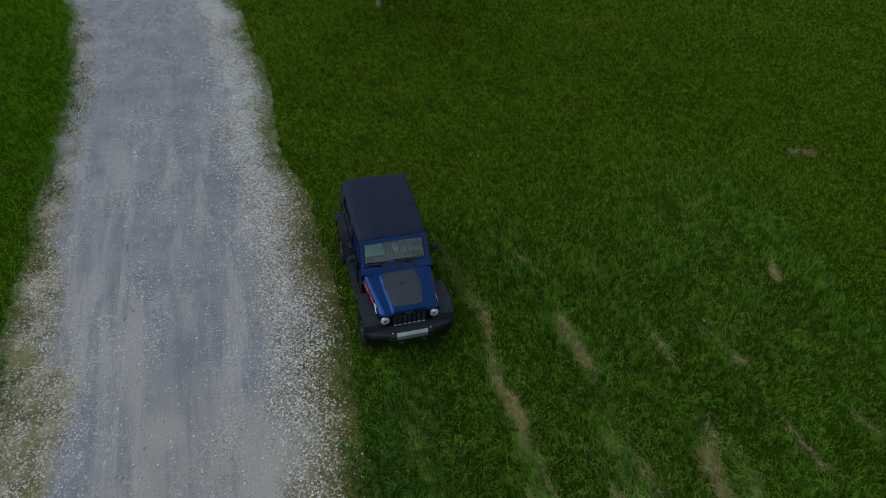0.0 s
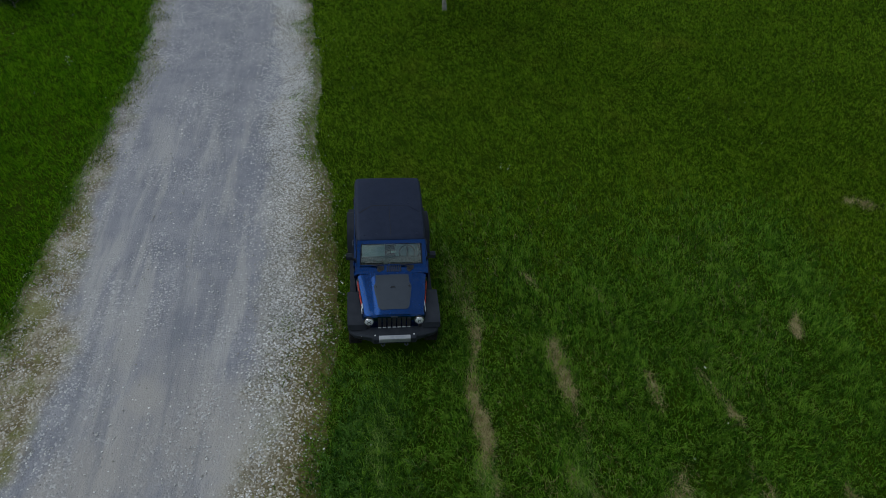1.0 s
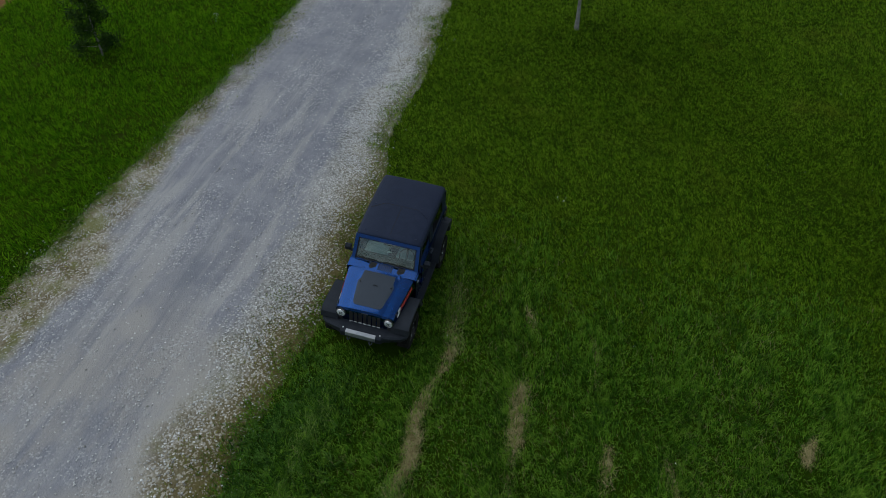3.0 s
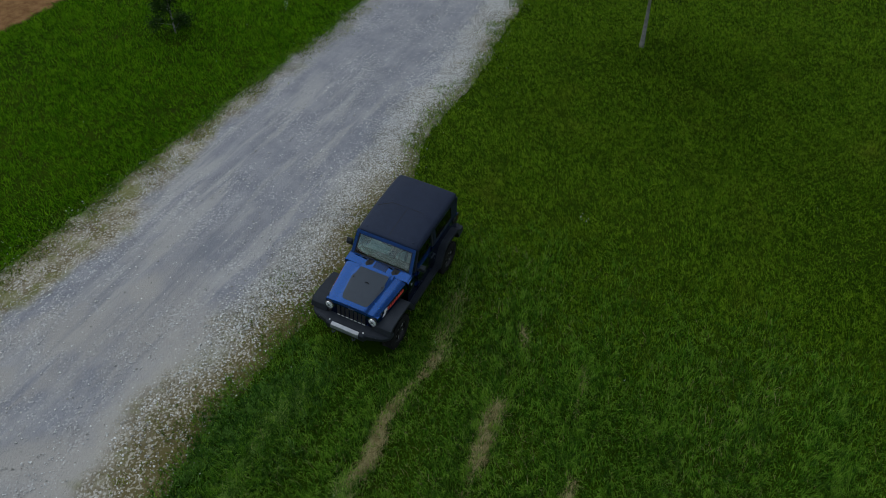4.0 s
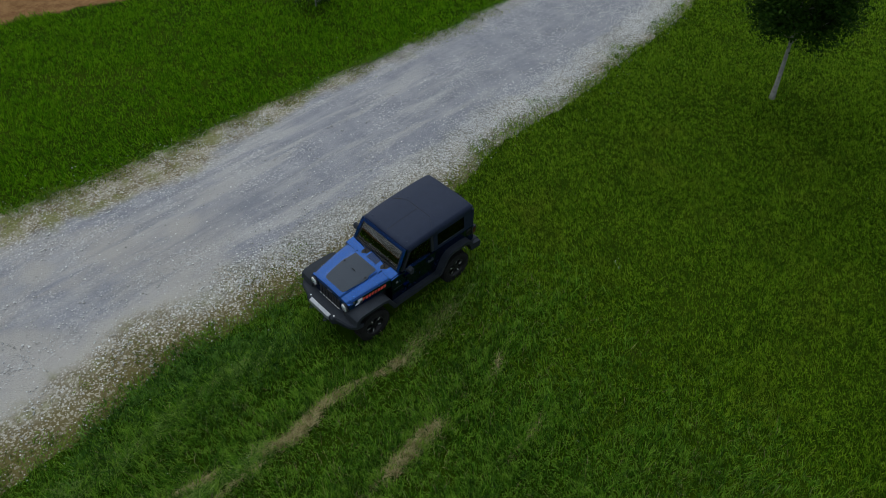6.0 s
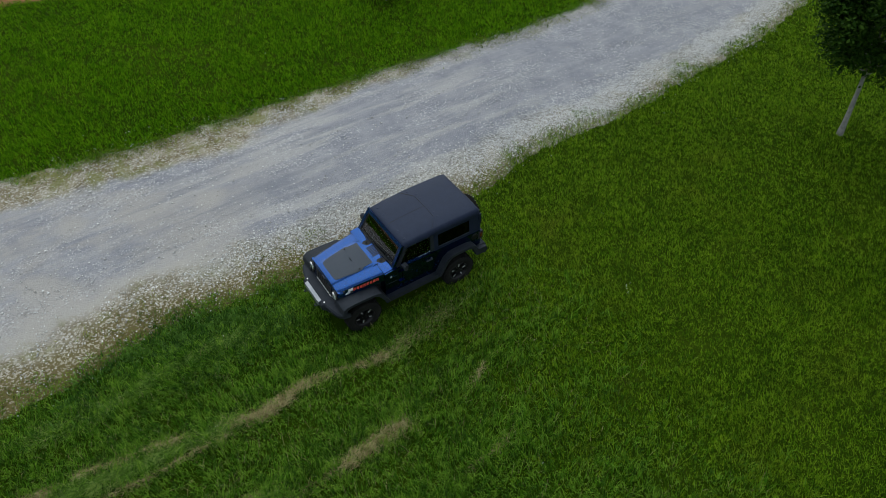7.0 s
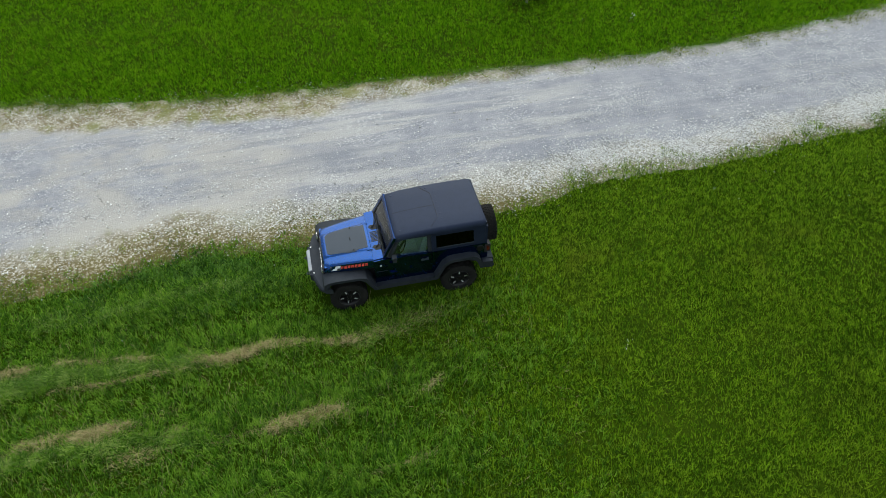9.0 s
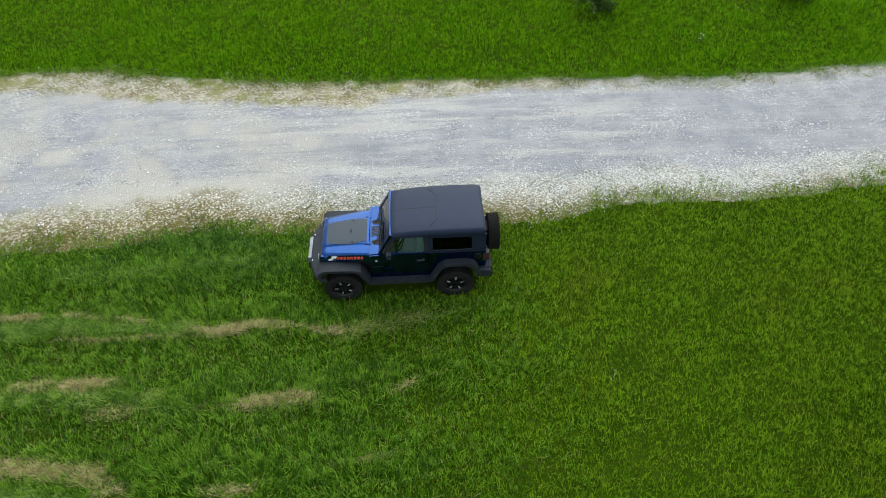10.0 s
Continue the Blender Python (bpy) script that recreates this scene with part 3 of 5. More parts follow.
for s in (-1, 1):
    xs = np.linspace(-1.30, -0.715, 9)
    for i in range(8):
        k = side_mark(xs[i], xs[i + 1] - 0.022, 0.42, 0.82, s, RED, "lettering_bar", "red vinyl bar")
        if i in (0, 3, 4, 7):
            side_mark(xs[i] + 0.02, xs[i] + 0.034, 0.42, 0.66, s, PAINT, "lettering_gap", "blue gap in a letter").data.transform(Matrix.Translation((0, s * 0.003, 0)))
    side_mark(-1.50, -1.41, 0.25, 0.55, s, WHITE, "peak_mark", "white vinyl mark", 0.05)
    side_mark(-1.43, -1.32, 0.3, 0.95, s, WHITE, "peak_mark", "white vinyl mark", 0.03)
    side_mark(-1.38, -1.325, 0.2, 0.6, s, BLACK, "peak_mark", "black vinyl mark", 0.01).data.transform(Matrix.Translation((0, s * 0.004, 0)))

# cowl, its vent and the wipers
cowl = part("cowl", sideways([(-0.60, 1.18), (-0.60, 1.25), (-0.57, 1.258), (-0.37, 1.282), (-0.37, 1.18)], -0.73, 0.73, 0.01), PAINT, car)


def cowl_z(x):
    return 1.258 + (x + 0.57) * 0.12


for i in range(8):
    y = -0.20 + i * 0.04
    part("vent_slot", sideways([(-0.56, cowl_z(-0.56) - 0.004), (-0.56, cowl_z(-0.56) + 0.004), (-0.40, cowl_z(-0.40) + 0.004), (-0.40, cowl_z(-0.40) - 0.004)], y, y + 0.024, 0.002), BLACK, cowl, "black slot")
for y in (-0.36, 0.26):
    well = [(-0.57, y - 0.0), (-0.50, y - 0.10), (-0.395, y - 0.11), (-0.395, y + 0.03), (-0.52, y + 0.05)]
    bm = upward(well, 0.0, 0.008, 0.0)
    for v in bm.verts:
        v.co.z += cowl_z(v.co.x) - 0.004
    part("wiper_well", bm, BLACK, cowl, "dark wiper recess")
    part("wiper_arm", merge(tube([(-0.50, y - 0.04, 1.28), (-0.435, y + 0.02, 1.305), (-0.395, y + 0.22, 1.325)], [0.016, 0.011, 0.008], 6),
                            tube([(-0.392, y - 0.10, 1.315), (-0.394, y + 0.16, 1.320), (-0.39, y + 0.40, 1.328)], 0.009, 6)), BLACK, cowl, "black wiper")

# windscreen frame and glass: foot at (-0.39, 1.262), head at (-0.12, 1.755)
FOOT, HEAD = Vector((-0.385, 0, 1.262)), Vector((-0.125, 0, 1.752))


def slope(t, y, out=0.0):
    p = FOOT.lerp(HEAD, t)
    n = Vector((-(HEAD.z - FOOT.z), 0, HEAD.x - FOOT.x)).normalized()
    return Vector((p.x, y * (1 - 0.045 * t), p.z)) + n * out


def sloped(y0, y1, t0, t1, o0, o1, bev=0.0):
    bm = bmesh.new()
    v = [bm.verts.new(slope(t, y, o)) for o in (o0, o1) for t, y in ((t0, y0), (t0, y1), (t1, y1), (t1, y0))]
    for f in ((0, 1, 2, 3), (7, 6, 5, 4), (0, 4, 5, 1), (1, 5, 6, 2), (2, 6, 7, 3), (3, 7, 4, 0)):
        bm.faces.new([v[i] for i in f])
    return soften(bm, bev)


frame_ = part("windshield_frame", merge(sloped(-0.735, 0.735, 0.885, 1.03, -0.035, 0.022, 0.012), sloped(-0.735, -0.66, 0, 0.89, -0.035, 0.022, 0.012),
                                        sloped(0.66, 0.735, 0, 0.89, -0.035, 0.022, 0.012), sloped(-0.67, 0.67, -0.02, 0.06, -0.035, 0.018, 0.008)), PAINT, car, "blue painted windshield frame")
part("seal", merge(sloped(-0.665, 0.665, 0.05, 0.09, -0.01, 0.012), sloped(-0.665, 0.665, 0.855, 0.89, -0.01, 0.012),
                   sloped(-0.668, -0.635, 0.05, 0.89, -0.01, 0.012), sloped(0.635, 0.668, 0.05, 0.89, -0.01, 0.012)), BLACK, frame_, "black rubber seal")
part("windshield", loft([[slope(0.07 + 0.805 * j / 10, -0.645 + 1.29 * k / 20, -0.001 + 0.014 * (1 - (k / 10 - 1) ** 2) + 0.006 * (1 - (j / 5 - 1) ** 2)) for k in range(21)] for j in range(11)], thick=0.005),
     GLASS, frame_, "clear slightly bowed glass reflecting the clouds").visible_shadow = False
part("rear_view_mirror", block(-0.13, -0.105, -0.11, 0.11, 1.60, 1.66, 0.01), BLACK, frame_)
part("paper_tag", block(-0.238, -0.234, -0.10, 0.005, 1.50, 1.55, 0.0), PAPER, frame_, "small white paper tag")

# hardtop: two lift-off panels and the rear shell
ROOF_X = (-0.125, -0.09, 0.2, 0.70, 1.3, 1.72, 1.80, 1.832)


def roof_row(x, inset=0.0):
    w = float(np.interp(x, ROOF_X, (0.685, 0.70, 0.715, 0.722, 0.725, 0.72, 0.708, 0.69))) - inset
    zt = float(np.interp(x, ROOF_X, (1.752, 1.785, 1.825, 1.855, 1.865, 1.86, 1.852, 1.83)))
    half = [(x, w + 0.02, zt - 0.11), (x, w + 0.008, zt - 0.055), (x, w - 0.025, zt - 0.018), (x, w - 0.07, zt - 0.006), (x, w * 0.5, zt + 0.004)]
    return half + [(x, 0, zt + 0.006)] + [(p[0], -p[1], p[2]) for p in half[::-1]]


def roof_z(x, y):
    zt = float(np.interp(x, ROOF_X, (1.752, 1.785, 1.825, 1.855, 1.865, 1.86, 1.852, 1.83)))
    return zt + 0.005 - 0.01 * (abs(y) / 0.7) ** 3


roof = part("hardtop_roof", loft([roof_row(x) for x in (-0.125, -0.11, -0.09, 0.0, 0.2, 0.45, 0.70, 1.0, 1.3, 1.5, 1.72, 1.77, 1.80, 1.822, 1.832)], thick=0.02), ROOFTOP, car, "textured black hardtop panels")
for pts in ([(0.40, 0.0), (0.85, 0.0), (0.85, 0.0)], [(0.62, -0.735), (0.66, -0.62), (0.85, -0.38), (0.85, 0.38), (0.66, 0.62), (0.62, 0.735)], [(-0.1, 0.0), (0.42, 0.0)]):
    line = []
    for (ax, ay), (bx, by) in zip(pts, pts[1:]):
        for k in range(9):
            u = k / 8
            line.append((ax + (bx - ax) * u, ay + (by - ay) * u))
    rows = [[(x, y - 0.006, roof_z(x, y) - 0.001), (x + 0.007, y + 0.006, roof_z(x, y) + 0.005), (x + 0.012, y + 0.007, roof_z(x, y) - 0.002)] for x, y in line if abs(y) < 0.66]
    part("roof_seam", loft(rows), BLACK, roof, "dark rubber panel joint")
for x, y in ((0.79, 0.58), (0.93, 0.42), (0.93, 0.25), (0.93, 0.08), (0.93, -0.1), (0.93, -0.27), (0.93, -0.42), (0.02, -0.55), (0.02, -0.3), (0.02, 0.3), (0.02, 0.55)):
    part("roof_pad", lathe([(0.0, 0.003), (0.018, 0.002), (0.026, -0.001), (0.028, -0.01)], 10, "z"), ROOFTOP, roof).location = (x, y, roof_z(x, y) + 0.0008)
for s in (-1, 1):
    # pillars of the shell: behind the door, the rear corner, rails above and below the glass
    shell = part("hardtop_side", merge(
        sideways([(0.645, 1.237), (0.745, 1.237), (0.745, 1.76), (0.63, 1.76)], s * 0.70, s * 0.773, 0.008, 0.075),
        sideways([(1.57, 1.237), (1.858, 1.237), (1.80, 1.765), (1.55, 1.765)], s * 0.70, s * 0.773, 0.008, 0.075),
        sideways([(0.70, 1.237), (1.62, 1.237), (1.62, 1.315), (0.70, 1.315)], s * 0.70, s * 0.773, 0.006, 0.075),
        sideways([(0.66, 1.655), (1.62, 1.655), (1.62, 1.765), (0.66, 1.765)], s * 0.70, s * 0.773, 0.006, 0.075)), ROOFTOP, car, "textured black hardtop side")
    part("side_window", sideways([(0.745, 1.31), (1.575, 1.31), (1.565, 1.66), (0.745, 1.66)], s * 0.755, s * 0.762, 0, 0.075), DARKGLASS, shell, "dark privacy glass")
    part("window_trim", sideways([(0.76, 1.312), (1.565, 1.312), (1.565, 1.325), (0.76, 1.325)], s * 0.765, s * 0.778, 0.003, 0.075), DECAL, shell, "grey lower edge of the glass")
    # doors
    door = part("door", sideways([(-0.18, 0.63), (0.56, 0.63), (0.64, 0.72), (0.64, 1.245), (-0.18, 1.255)], s * 0.72, s * 0.782, 0.014), PAINT, car, "dark blue door")
    part("door_window_frame", merge(
        sideways([(0.565, 1.25), (0.64, 1.25), (0.625, 1.725), (0.55, 1.725)], s * 0.715, s * 0.768, 0.006, 0.075),
        sideways([(-0.30, 1.26), (-0.235, 1.26), (-0.005, 1.70), (0.0, 1.745), (-0.05, 1.745)], s * 0.715, s * 0.768, 0.006, 0.075),
        sideways([(-0.03, 1.69), (0.60, 1.69), (0.60, 1.735), (-0.03, 1.735)], s * 0.715, s * 0.768, 0.006, 0.075)), PLASTIC, door, "black window frame")
    part("door_glass", sideways([(-0.235, 1.25), (0.575, 1.25), (0.56, 1.70), (0.0, 1.70)], s * 0.742, s * 0.748, 0, 0.075), DOORGLASS, door, "clear window glass").visible_shadow = False
    part("door_handle", merge(block(0.40, 0.56, min(s * 0.80, s * 0.825), max(s * 0.80, s * 0.825), 1.085, 1.115, 0.008),
                              block(0.42, 0.45, min(s * 0.77, s * 0.81), max(s * 0.77, s * 0.81), 1.08, 1.11, 0.004),
                              block(0.52, 0.56, min(s * 0.77, s * 0.81), max(s * 0.77, s * 0.81), 1.07, 1.125, 0.006)), DECAL, door, "grey paddle handle")
    for z in (0.82, 1.12):
        part("door_hinge", block(-0.27, -0.13, min(s * 0.765, s * 0.797), max(s * 0.765, s * 0.797), z - 0.03, z + 0.03, 0.008), PAINT, door)
    mirror = part("side_mirror", merge(sideways([(-0.22, 1.29), (-0.14, 1.285), (-0.13, 1.41), (-0.18, 1.43), (-0.23, 1.39)], s * 0.825, s * 0.945, 0.03),
                                       tube([(-0.19, s * 0.75, 1.27), (-0.19, s * 0.84, 1.30)], 0.03, 8)), PLASTIC, door, "black mirror housing")
    part("mirror_glass", block(-0.136, -0.128, min(s * 0.84, s * 0.93), max(s * 0.84, s * 0.93), 1.305, 1.395, 0.0), CHROME, mirror, "mirror glass")
    part("fender_badge", sideways([(-0.56, 0.90), (-0.33, 0.90), (-0.33, 0.915), (-0.56, 0.915)], s * 0.764, s * 0.769), PLASTIC, car, "grey badge bar")
    part("side_marker", sideways([(-0.48, 1.065), (-0.445, 1.065), (-0.435, 1.085), (-0.445, 1.105), (-0.48, 1.105)], s * 0.762, s * 0.775, 0.006), ALLOY if s < 0 else PLASTIC, car, "small round badge")
    # sill step
    part("side_step", sideways([(-0.66, 0.47), (0.74, 0.47), (0.78, 0.53), (0.70, 0.585), (-0.58, 0.585), (-0.66, 0.55)], s * 0.70, s * 0.885, 0.02), PLASTIC, car, "black rock rail step")
    # flared mudguards
    part("front_flare", sideways([(-1.715, 0.80), (-1.685, 0.93), (-1.60, 0.99), (-1.42, 1.005), (-0.93, 0.985), (-0.80, 0.935), (-0.585, 0.55), (-0.655, 0.53),
                                  (-0.85, 0.86), (-0.95, 0.92), (-1.42, 0.935), (-1.56, 0.92), (-1.63, 0.86), (-1.655, 0.78)], s * 0.56, s * 0.935, 0.022), PLASTIC, car, "wide grey-black moulded fender flare")
    part("front_fender", block(-1.58, -0.60, min(s * 0.5, s * 0.62), max(s * 0.5, s * 0.62), 0.93, 1.02, 0.01), BLACK, car, "black inner fender")
    part("rear_flare", sideways([(0.655, 0.55), (0.86, 0.95), (0.98, 1.035), (1.10, 1.06), (1.46, 1.06), (1.60, 1.02), (1.69, 0.91), (1.755, 0.68), (1.68, 0.66),
                                 (1.61, 0.86), (1.55, 0.945), (1.44, 0.985), (1.10, 0.985), (0.99, 0.955), (0.91, 0.89), (0.735, 0.55)], s * 0.755, s * 0.935, 0.022), PLASTIC, car, "wide grey-black moulded fender flare")
    lamp = part("tail_light", block(1.80, 1.925, min(s * 0.635, s * 0.775), max(s * 0.635, s * 0.775), 0.98, 1.20, 0.015), BLACK, car, "tail light in a black guard")
    part("lens", merge(block(1.92, 1.932, min(s * 0.65, s * 0.76), max(s * 0.65, s * 0.76), 1.0, 1.18, 0.004),
                       block(1.85, 1.905, min(s * 0.765, s * 0.782), max(s * 0.765, s * 0.782), 1.03, 1.15, 0.004)), TAILRED, lamp, "red lens")
part("fuel_cap", lathe([(0.0, -0.018), (0.075, -0.016), (0.085, 0.0), (0.085, 0.01)], 20), RIMBLACK, car, "round black fuel filler").location = (1.70, -0.772, 1.12)
part("rear_glass", block(1.80, 1.806, -0.60, 0.60, 1.24, 1.70, 0.0), DARKGLASS, car, "dark privacy glass")
part("rear_frame", merge(block(1.80, 1.846, -0.70, 0.70, 1.68, 1.80, 0.01), block(1.80, 1.86, -0.74, -0.58, 1.237, 1.72, 0.01), block(1.80, 1.86, 0.58, 0.74, 1.237, 1.72, 0.01)), ROOFTOP, car)

# nose: grille with seven slots, lamps, bumper
grille = part("grille", sideways([(-1.645, 0.70), (-1.665, 0.76), (-1.65, 1.075), (-1.625, 1.12), (-1.57, 1.12), (-1.57, 0.70)], -0.605, 0.605, 0.018), PAINT, car, "dark grille with seven slots")
for i in range(7):
    y = (i - 3) * 0.098
    part("slot", merge(sideways([(-1.671, 0.785), (-1.655, 0.785), (-1.645, 1.07), (-1.659, 1.07)], y - 0.036, y + 0.036, 0.004)), BLACK, grille, "black slot")
    part("slot_edge", block(-1.684, -1.668, y - 0.032, y + 0.032, 0.79, 0.815, 0.004), ALLOY, grille, "bright lower rim")
part("badge", block(-1.656, -1.642, -0.07, 0.07, 1.085, 1.108, 0.003), DECAL, grille, "small grey badge bar")
for s in (-1, 1):
    lamp = part("headlight", moved(lathe([(0.0, -0.03), (0.085, -0.03), (0.088, -0.025), (0.097, -0.028), (0.104, -0.015), (0.104, 0.02)], 28, "x"), Matrix.Translation((-1.652, s * 0.505, 1.0))), BLACK, grille, "round headlight with black bezel")
    part("reflector", moved(lathe([(0.0, -0.033), (0.03, -0.0345), (0.032, -0.042), (0.08, -0.034), (0.086, -0.031)], 28, "x"), Matrix.Translation((-1.652, s * 0.505, 1.0))), BRIGHT, lamp, "bright reflector")
    for a in (45, -45):
        part("bulb_shield", moved(block(-0.004, 0.004, -0.048, 0.048, -0.004, 0.004, 0.001), pose(-1.697, s * 0.505, 1.0, a, 0, 0)), DECAL, lamp, "dark bar across the reflector")
    part("trim_ring", moved(lathe([(0.084, -0.034), (0.09, -0.040), (0.097, -0.036), (0.099, -0.028)], 28, "x"), Matrix.Translation((-1.652, s * 0.505, 1.0))), CHROME, lamp, "chrome trim ring")
    part("lens", moved(lathe([(0.0, -0.066), (0.04, -0.062), (0.07, -0.052), (0.086, -0.036)], 28, "x"), Matrix.Translation((-1.652, s * 0.505, 1.0))), LENS, lamp, "clear lens")
    part("turn_signal", moved(lathe([(0.0, -0.02), (0.035, -0.018), (0.045, -0.005), (0.045, 0.02)], 16, "x"), Matrix.Translation((-1.662, s * 0.52, 0.83))), BLACK, grille, "smoked turn signal")
prof = ((-0.92, -1.56), (-0.90, -1.70), (-0.80, -1.80), (-0.48, -1.895), (-0.46, -1.90), (-0.42, -1.955), (0.42, -1.955), (0.46, -1.90), (0.48, -1.895), (0.80, -1.80), (0.90, -1.70), (0.92, -1.56))
rows = []
for y, x in prof:
    a = abs(y)
    lo, hi, back = (0.60, 0.80, -1.66) if a < 0.47 else (float(np.interp(a, (0.47, 0.92), (0.61, 0.64))), float(np.interp(a, (0.47, 0.92), (0.80, 0.76))), -1.62 + 0.06 * step(np.array(a), 0.7, 0.92))
    back = max(back, x + 0.03)
    rows.append([(x + 0.03, y, lo), (x, y, lo + 0.04), (x, y, hi - 0.03), (x + 0.035, y, hi), (back, y, hi), (back, y, lo)])
bumper = part("front_bumper", soften(loft(rows, closed=True), 0.008, 1), PLASTIC, car, "black steel-look bumper with winch plate")
part("skid_plate", sideways([(-1.97, 0.69), (-1.985, 0.72), (-1.97, 0.795), (-1.90, 0.825), (-1.90, 0.80), (-1.955, 0.775), (-1.955, 0.69)], -0.315, 0.315, 0.008), PLATE, bumper, "brushed aluminium plate")
for y in (-0.235, 0.235):
    part("tow_hook", tube([(-1.92, y, 0.655), (-2.0, y - 0.03, 0.65), (-2.035, y, 0.648), (-2.0, y + 0.035, 0.65), (-1.95, y + 0.035, 0.655)], 0.013, 8), DECAL, bumper, "dark steel tow hook")
for y in (-0.64, 0.64):
    part("fog_lamp", moved(lathe([(0.0, -0.02), (0.04, -0.015), (0.05, 0.0), (0.05, 0.03)], 16, "x"), Matrix.Translation((-1.845, y, 0.705))), LENS, bumper, "small round fog lamp")
for y in (-0.39, 0.39):
    part("bolt", lathe([(0.0, 0.012), (0.016, 0.01), (0.018, 0.0)], 6, "z"), ALLOY, bumper).location = (-1.87, y, 0.802)
rear_bumper = part("rear_bumper", sideways([(1.80, 0.60), (1.98, 0.60), (2.01, 0.64), (2.01, 0.76), (1.97, 0.80), (1.80, 0.80)], -0.80, 0.80, 0.025), PLASTIC, car, "grey-black rear bumper")
for s in (-1, 1):
    part("bumper_end", sideways([(1.70, 0.62), (1.96, 0.60), (2.0, 0.66), (1.97, 0.78), (1.74, 0.80)], s * 0.76, s * 0.90, 0.03), PLASTIC, rear_bumper)


# wheels
def wheel(name, centre, turn, parent):
    w = new(name)
    w.parent = parent
    w.matrix_basis = Matrix.Translation(centre) @ turn
    tagged(w, "knobbly black tyre on a black and silver rim")
    tyre = part("tyre", lathe([(0.232, -0.105), (0.25, -0.122), (0.32, -0.132), (0.365, -0.128), (0.39, -0.105), (0.396, -0.05), (0.396, 0.05), (0.39, 0.105), (0.365, 0.128), (0.32, 0.132), (0.25, 0.122), (0.232, 0.105)], 40), RUBBER, w)
    lugs = []
    for k in range(30):
        a = 2 * math.pi * k / 30
        for y, d, off in ((-0.095, 0.045, 0), (-0.033, 0.04, 0.5), (0.033, 0.04, 0), (0.095, 0.045, 0.5)):
            t = a + off * 2 * math.pi / 30
            b = block(-0.026, 0.026, -d / 2 - 0.004, d / 2 + 0.004, 0.388, 0.405, 0.0, (0.004, 0.004, 0.003, 0.003))
            moved(b, Matrix.Rotation(-t, 4, "Y") @ Matrix.Translation((0, y, 0)) @ Matrix.Rotation(0.3 * (1 if y < 0 else -1), 4, "Z"))
            lugs.append(b)
    part("tread", merge(*lugs), RUBBER, tyre)
    rim = part("rim", lathe([(0.236, -0.11), (0.228, -0.118), (0.218, -0.108), (0.205, -0.07), (0.19, -0.03), (0.06, -0.045), (0.0, -0.045)], 36), RIMBLACK, w, "gloss black rim")
    for k in range(5):
        a = 2 * math.pi * k / 5 + 0.3
        for d in (-0.16, 0.16):
            sp = block(-0.018, 0.018, -0.085, -0.035, 0.05, 0.208, 0.005, (0.004, 0.004, 0, 0))
            part("spoke", moved(sp, Matrix.Rotation(a + d, 4, "Y")), RIMBLACK, rim)
        part("spoke_face", moved(block(-0.011, 0.011, -0.094, -0.088, 0.12, 0.195, 0.003, (0.0, 0.0, 0, 0)), Matrix.Rotation(a + 0.16, 4, "Y")), ALLOY, rim, "machined silver face")
    part("hub_cap", lathe([(0.0, -0.092), (0.035, -0.09), (0.042, -0.08), (0.042, -0.05)], 16), RIMBLACK, rim)
    return w


for x in (-1.212, 1.212):
    wheel("wheel", (x, -0.79, 0.392), pose(0, 0, 0, 0, 23 if x < 0 else 50, 0), car)
    wheel("wheel", (x, 0.79, 0.392), pose(0, 0, 0, 0, 10, 180), car)
spare = wheel("spare_wheel", (2.09, 0.06, 1.02), pose(0, 0, 0, 0, 15, 90), car)
part("spare_bracket", block(1.88, 2.0, -0.12, 0.22, 0.98, 1.22, 0.01), BLACK, car)

# cabin seen through the glass
part("dashboard", sideways([(-0.36, 0.97), (-0.02, 0.97), (0.0, 1.14), (-0.06, 1.22), (-0.36, 1.24)], -0.69, 0.69, 0.03), BLACK, car, "black dashboard")
for s in (-1, 1):
    seat = part("front_seat", merge(block(-0.04, 0.44, s * 0.36 - 0.25, s * 0.36 + 0.25, 0.97, 1.10, 0.05),
                                    moved(block(-0.07, 0.08, -0.24, 0.24, 0.0, 0.50, 0.05, (0.02, 0.02, 0.04, 0.04)), pose(0.44, s * 0.36, 1.04, 0, 14, 0))), FABRIC, car, "grey cloth seat")
    part("headrest", moved(block(-0.05, 0.05, -0.13, 0.13, 0.0, 0.17, 0.035), pose(0.58, s * 0.36, 1.53, 0, 10, 0)), FABRIC, seat)
    part("roll_bar", tube([(0.80, s * 0.62, 1.0), (0.80, s * 0.60, 1.62), (0.82, s * 0.5, 1.70), (0.82, 0, 1.71)], 0.032, 8), BLACK, car)
part("rear_seat", merge(block(1.0, 1.4, -0.45, 0.45, 0.99, 1.10, 0.04), block(1.38, 1.52, -0.45, 0.45, 1.0, 1.50, 0.05)), FABRIC, car, "grey cloth bench")
_ring = [(0.17 * math.cos(a), 0.17 * math.sin(a), 0) for a in np.linspace(0, 2 * math.pi, 21)]
part("steering_wheel", moved(merge(tube(_ring, 0.015, 6), block(-0.16, 0.16, -0.025, 0.025, -0.015, 0.015, 0.006)), pose(0.06, -0.36, 1.19, 0, -62, 0)), BLACK, car)


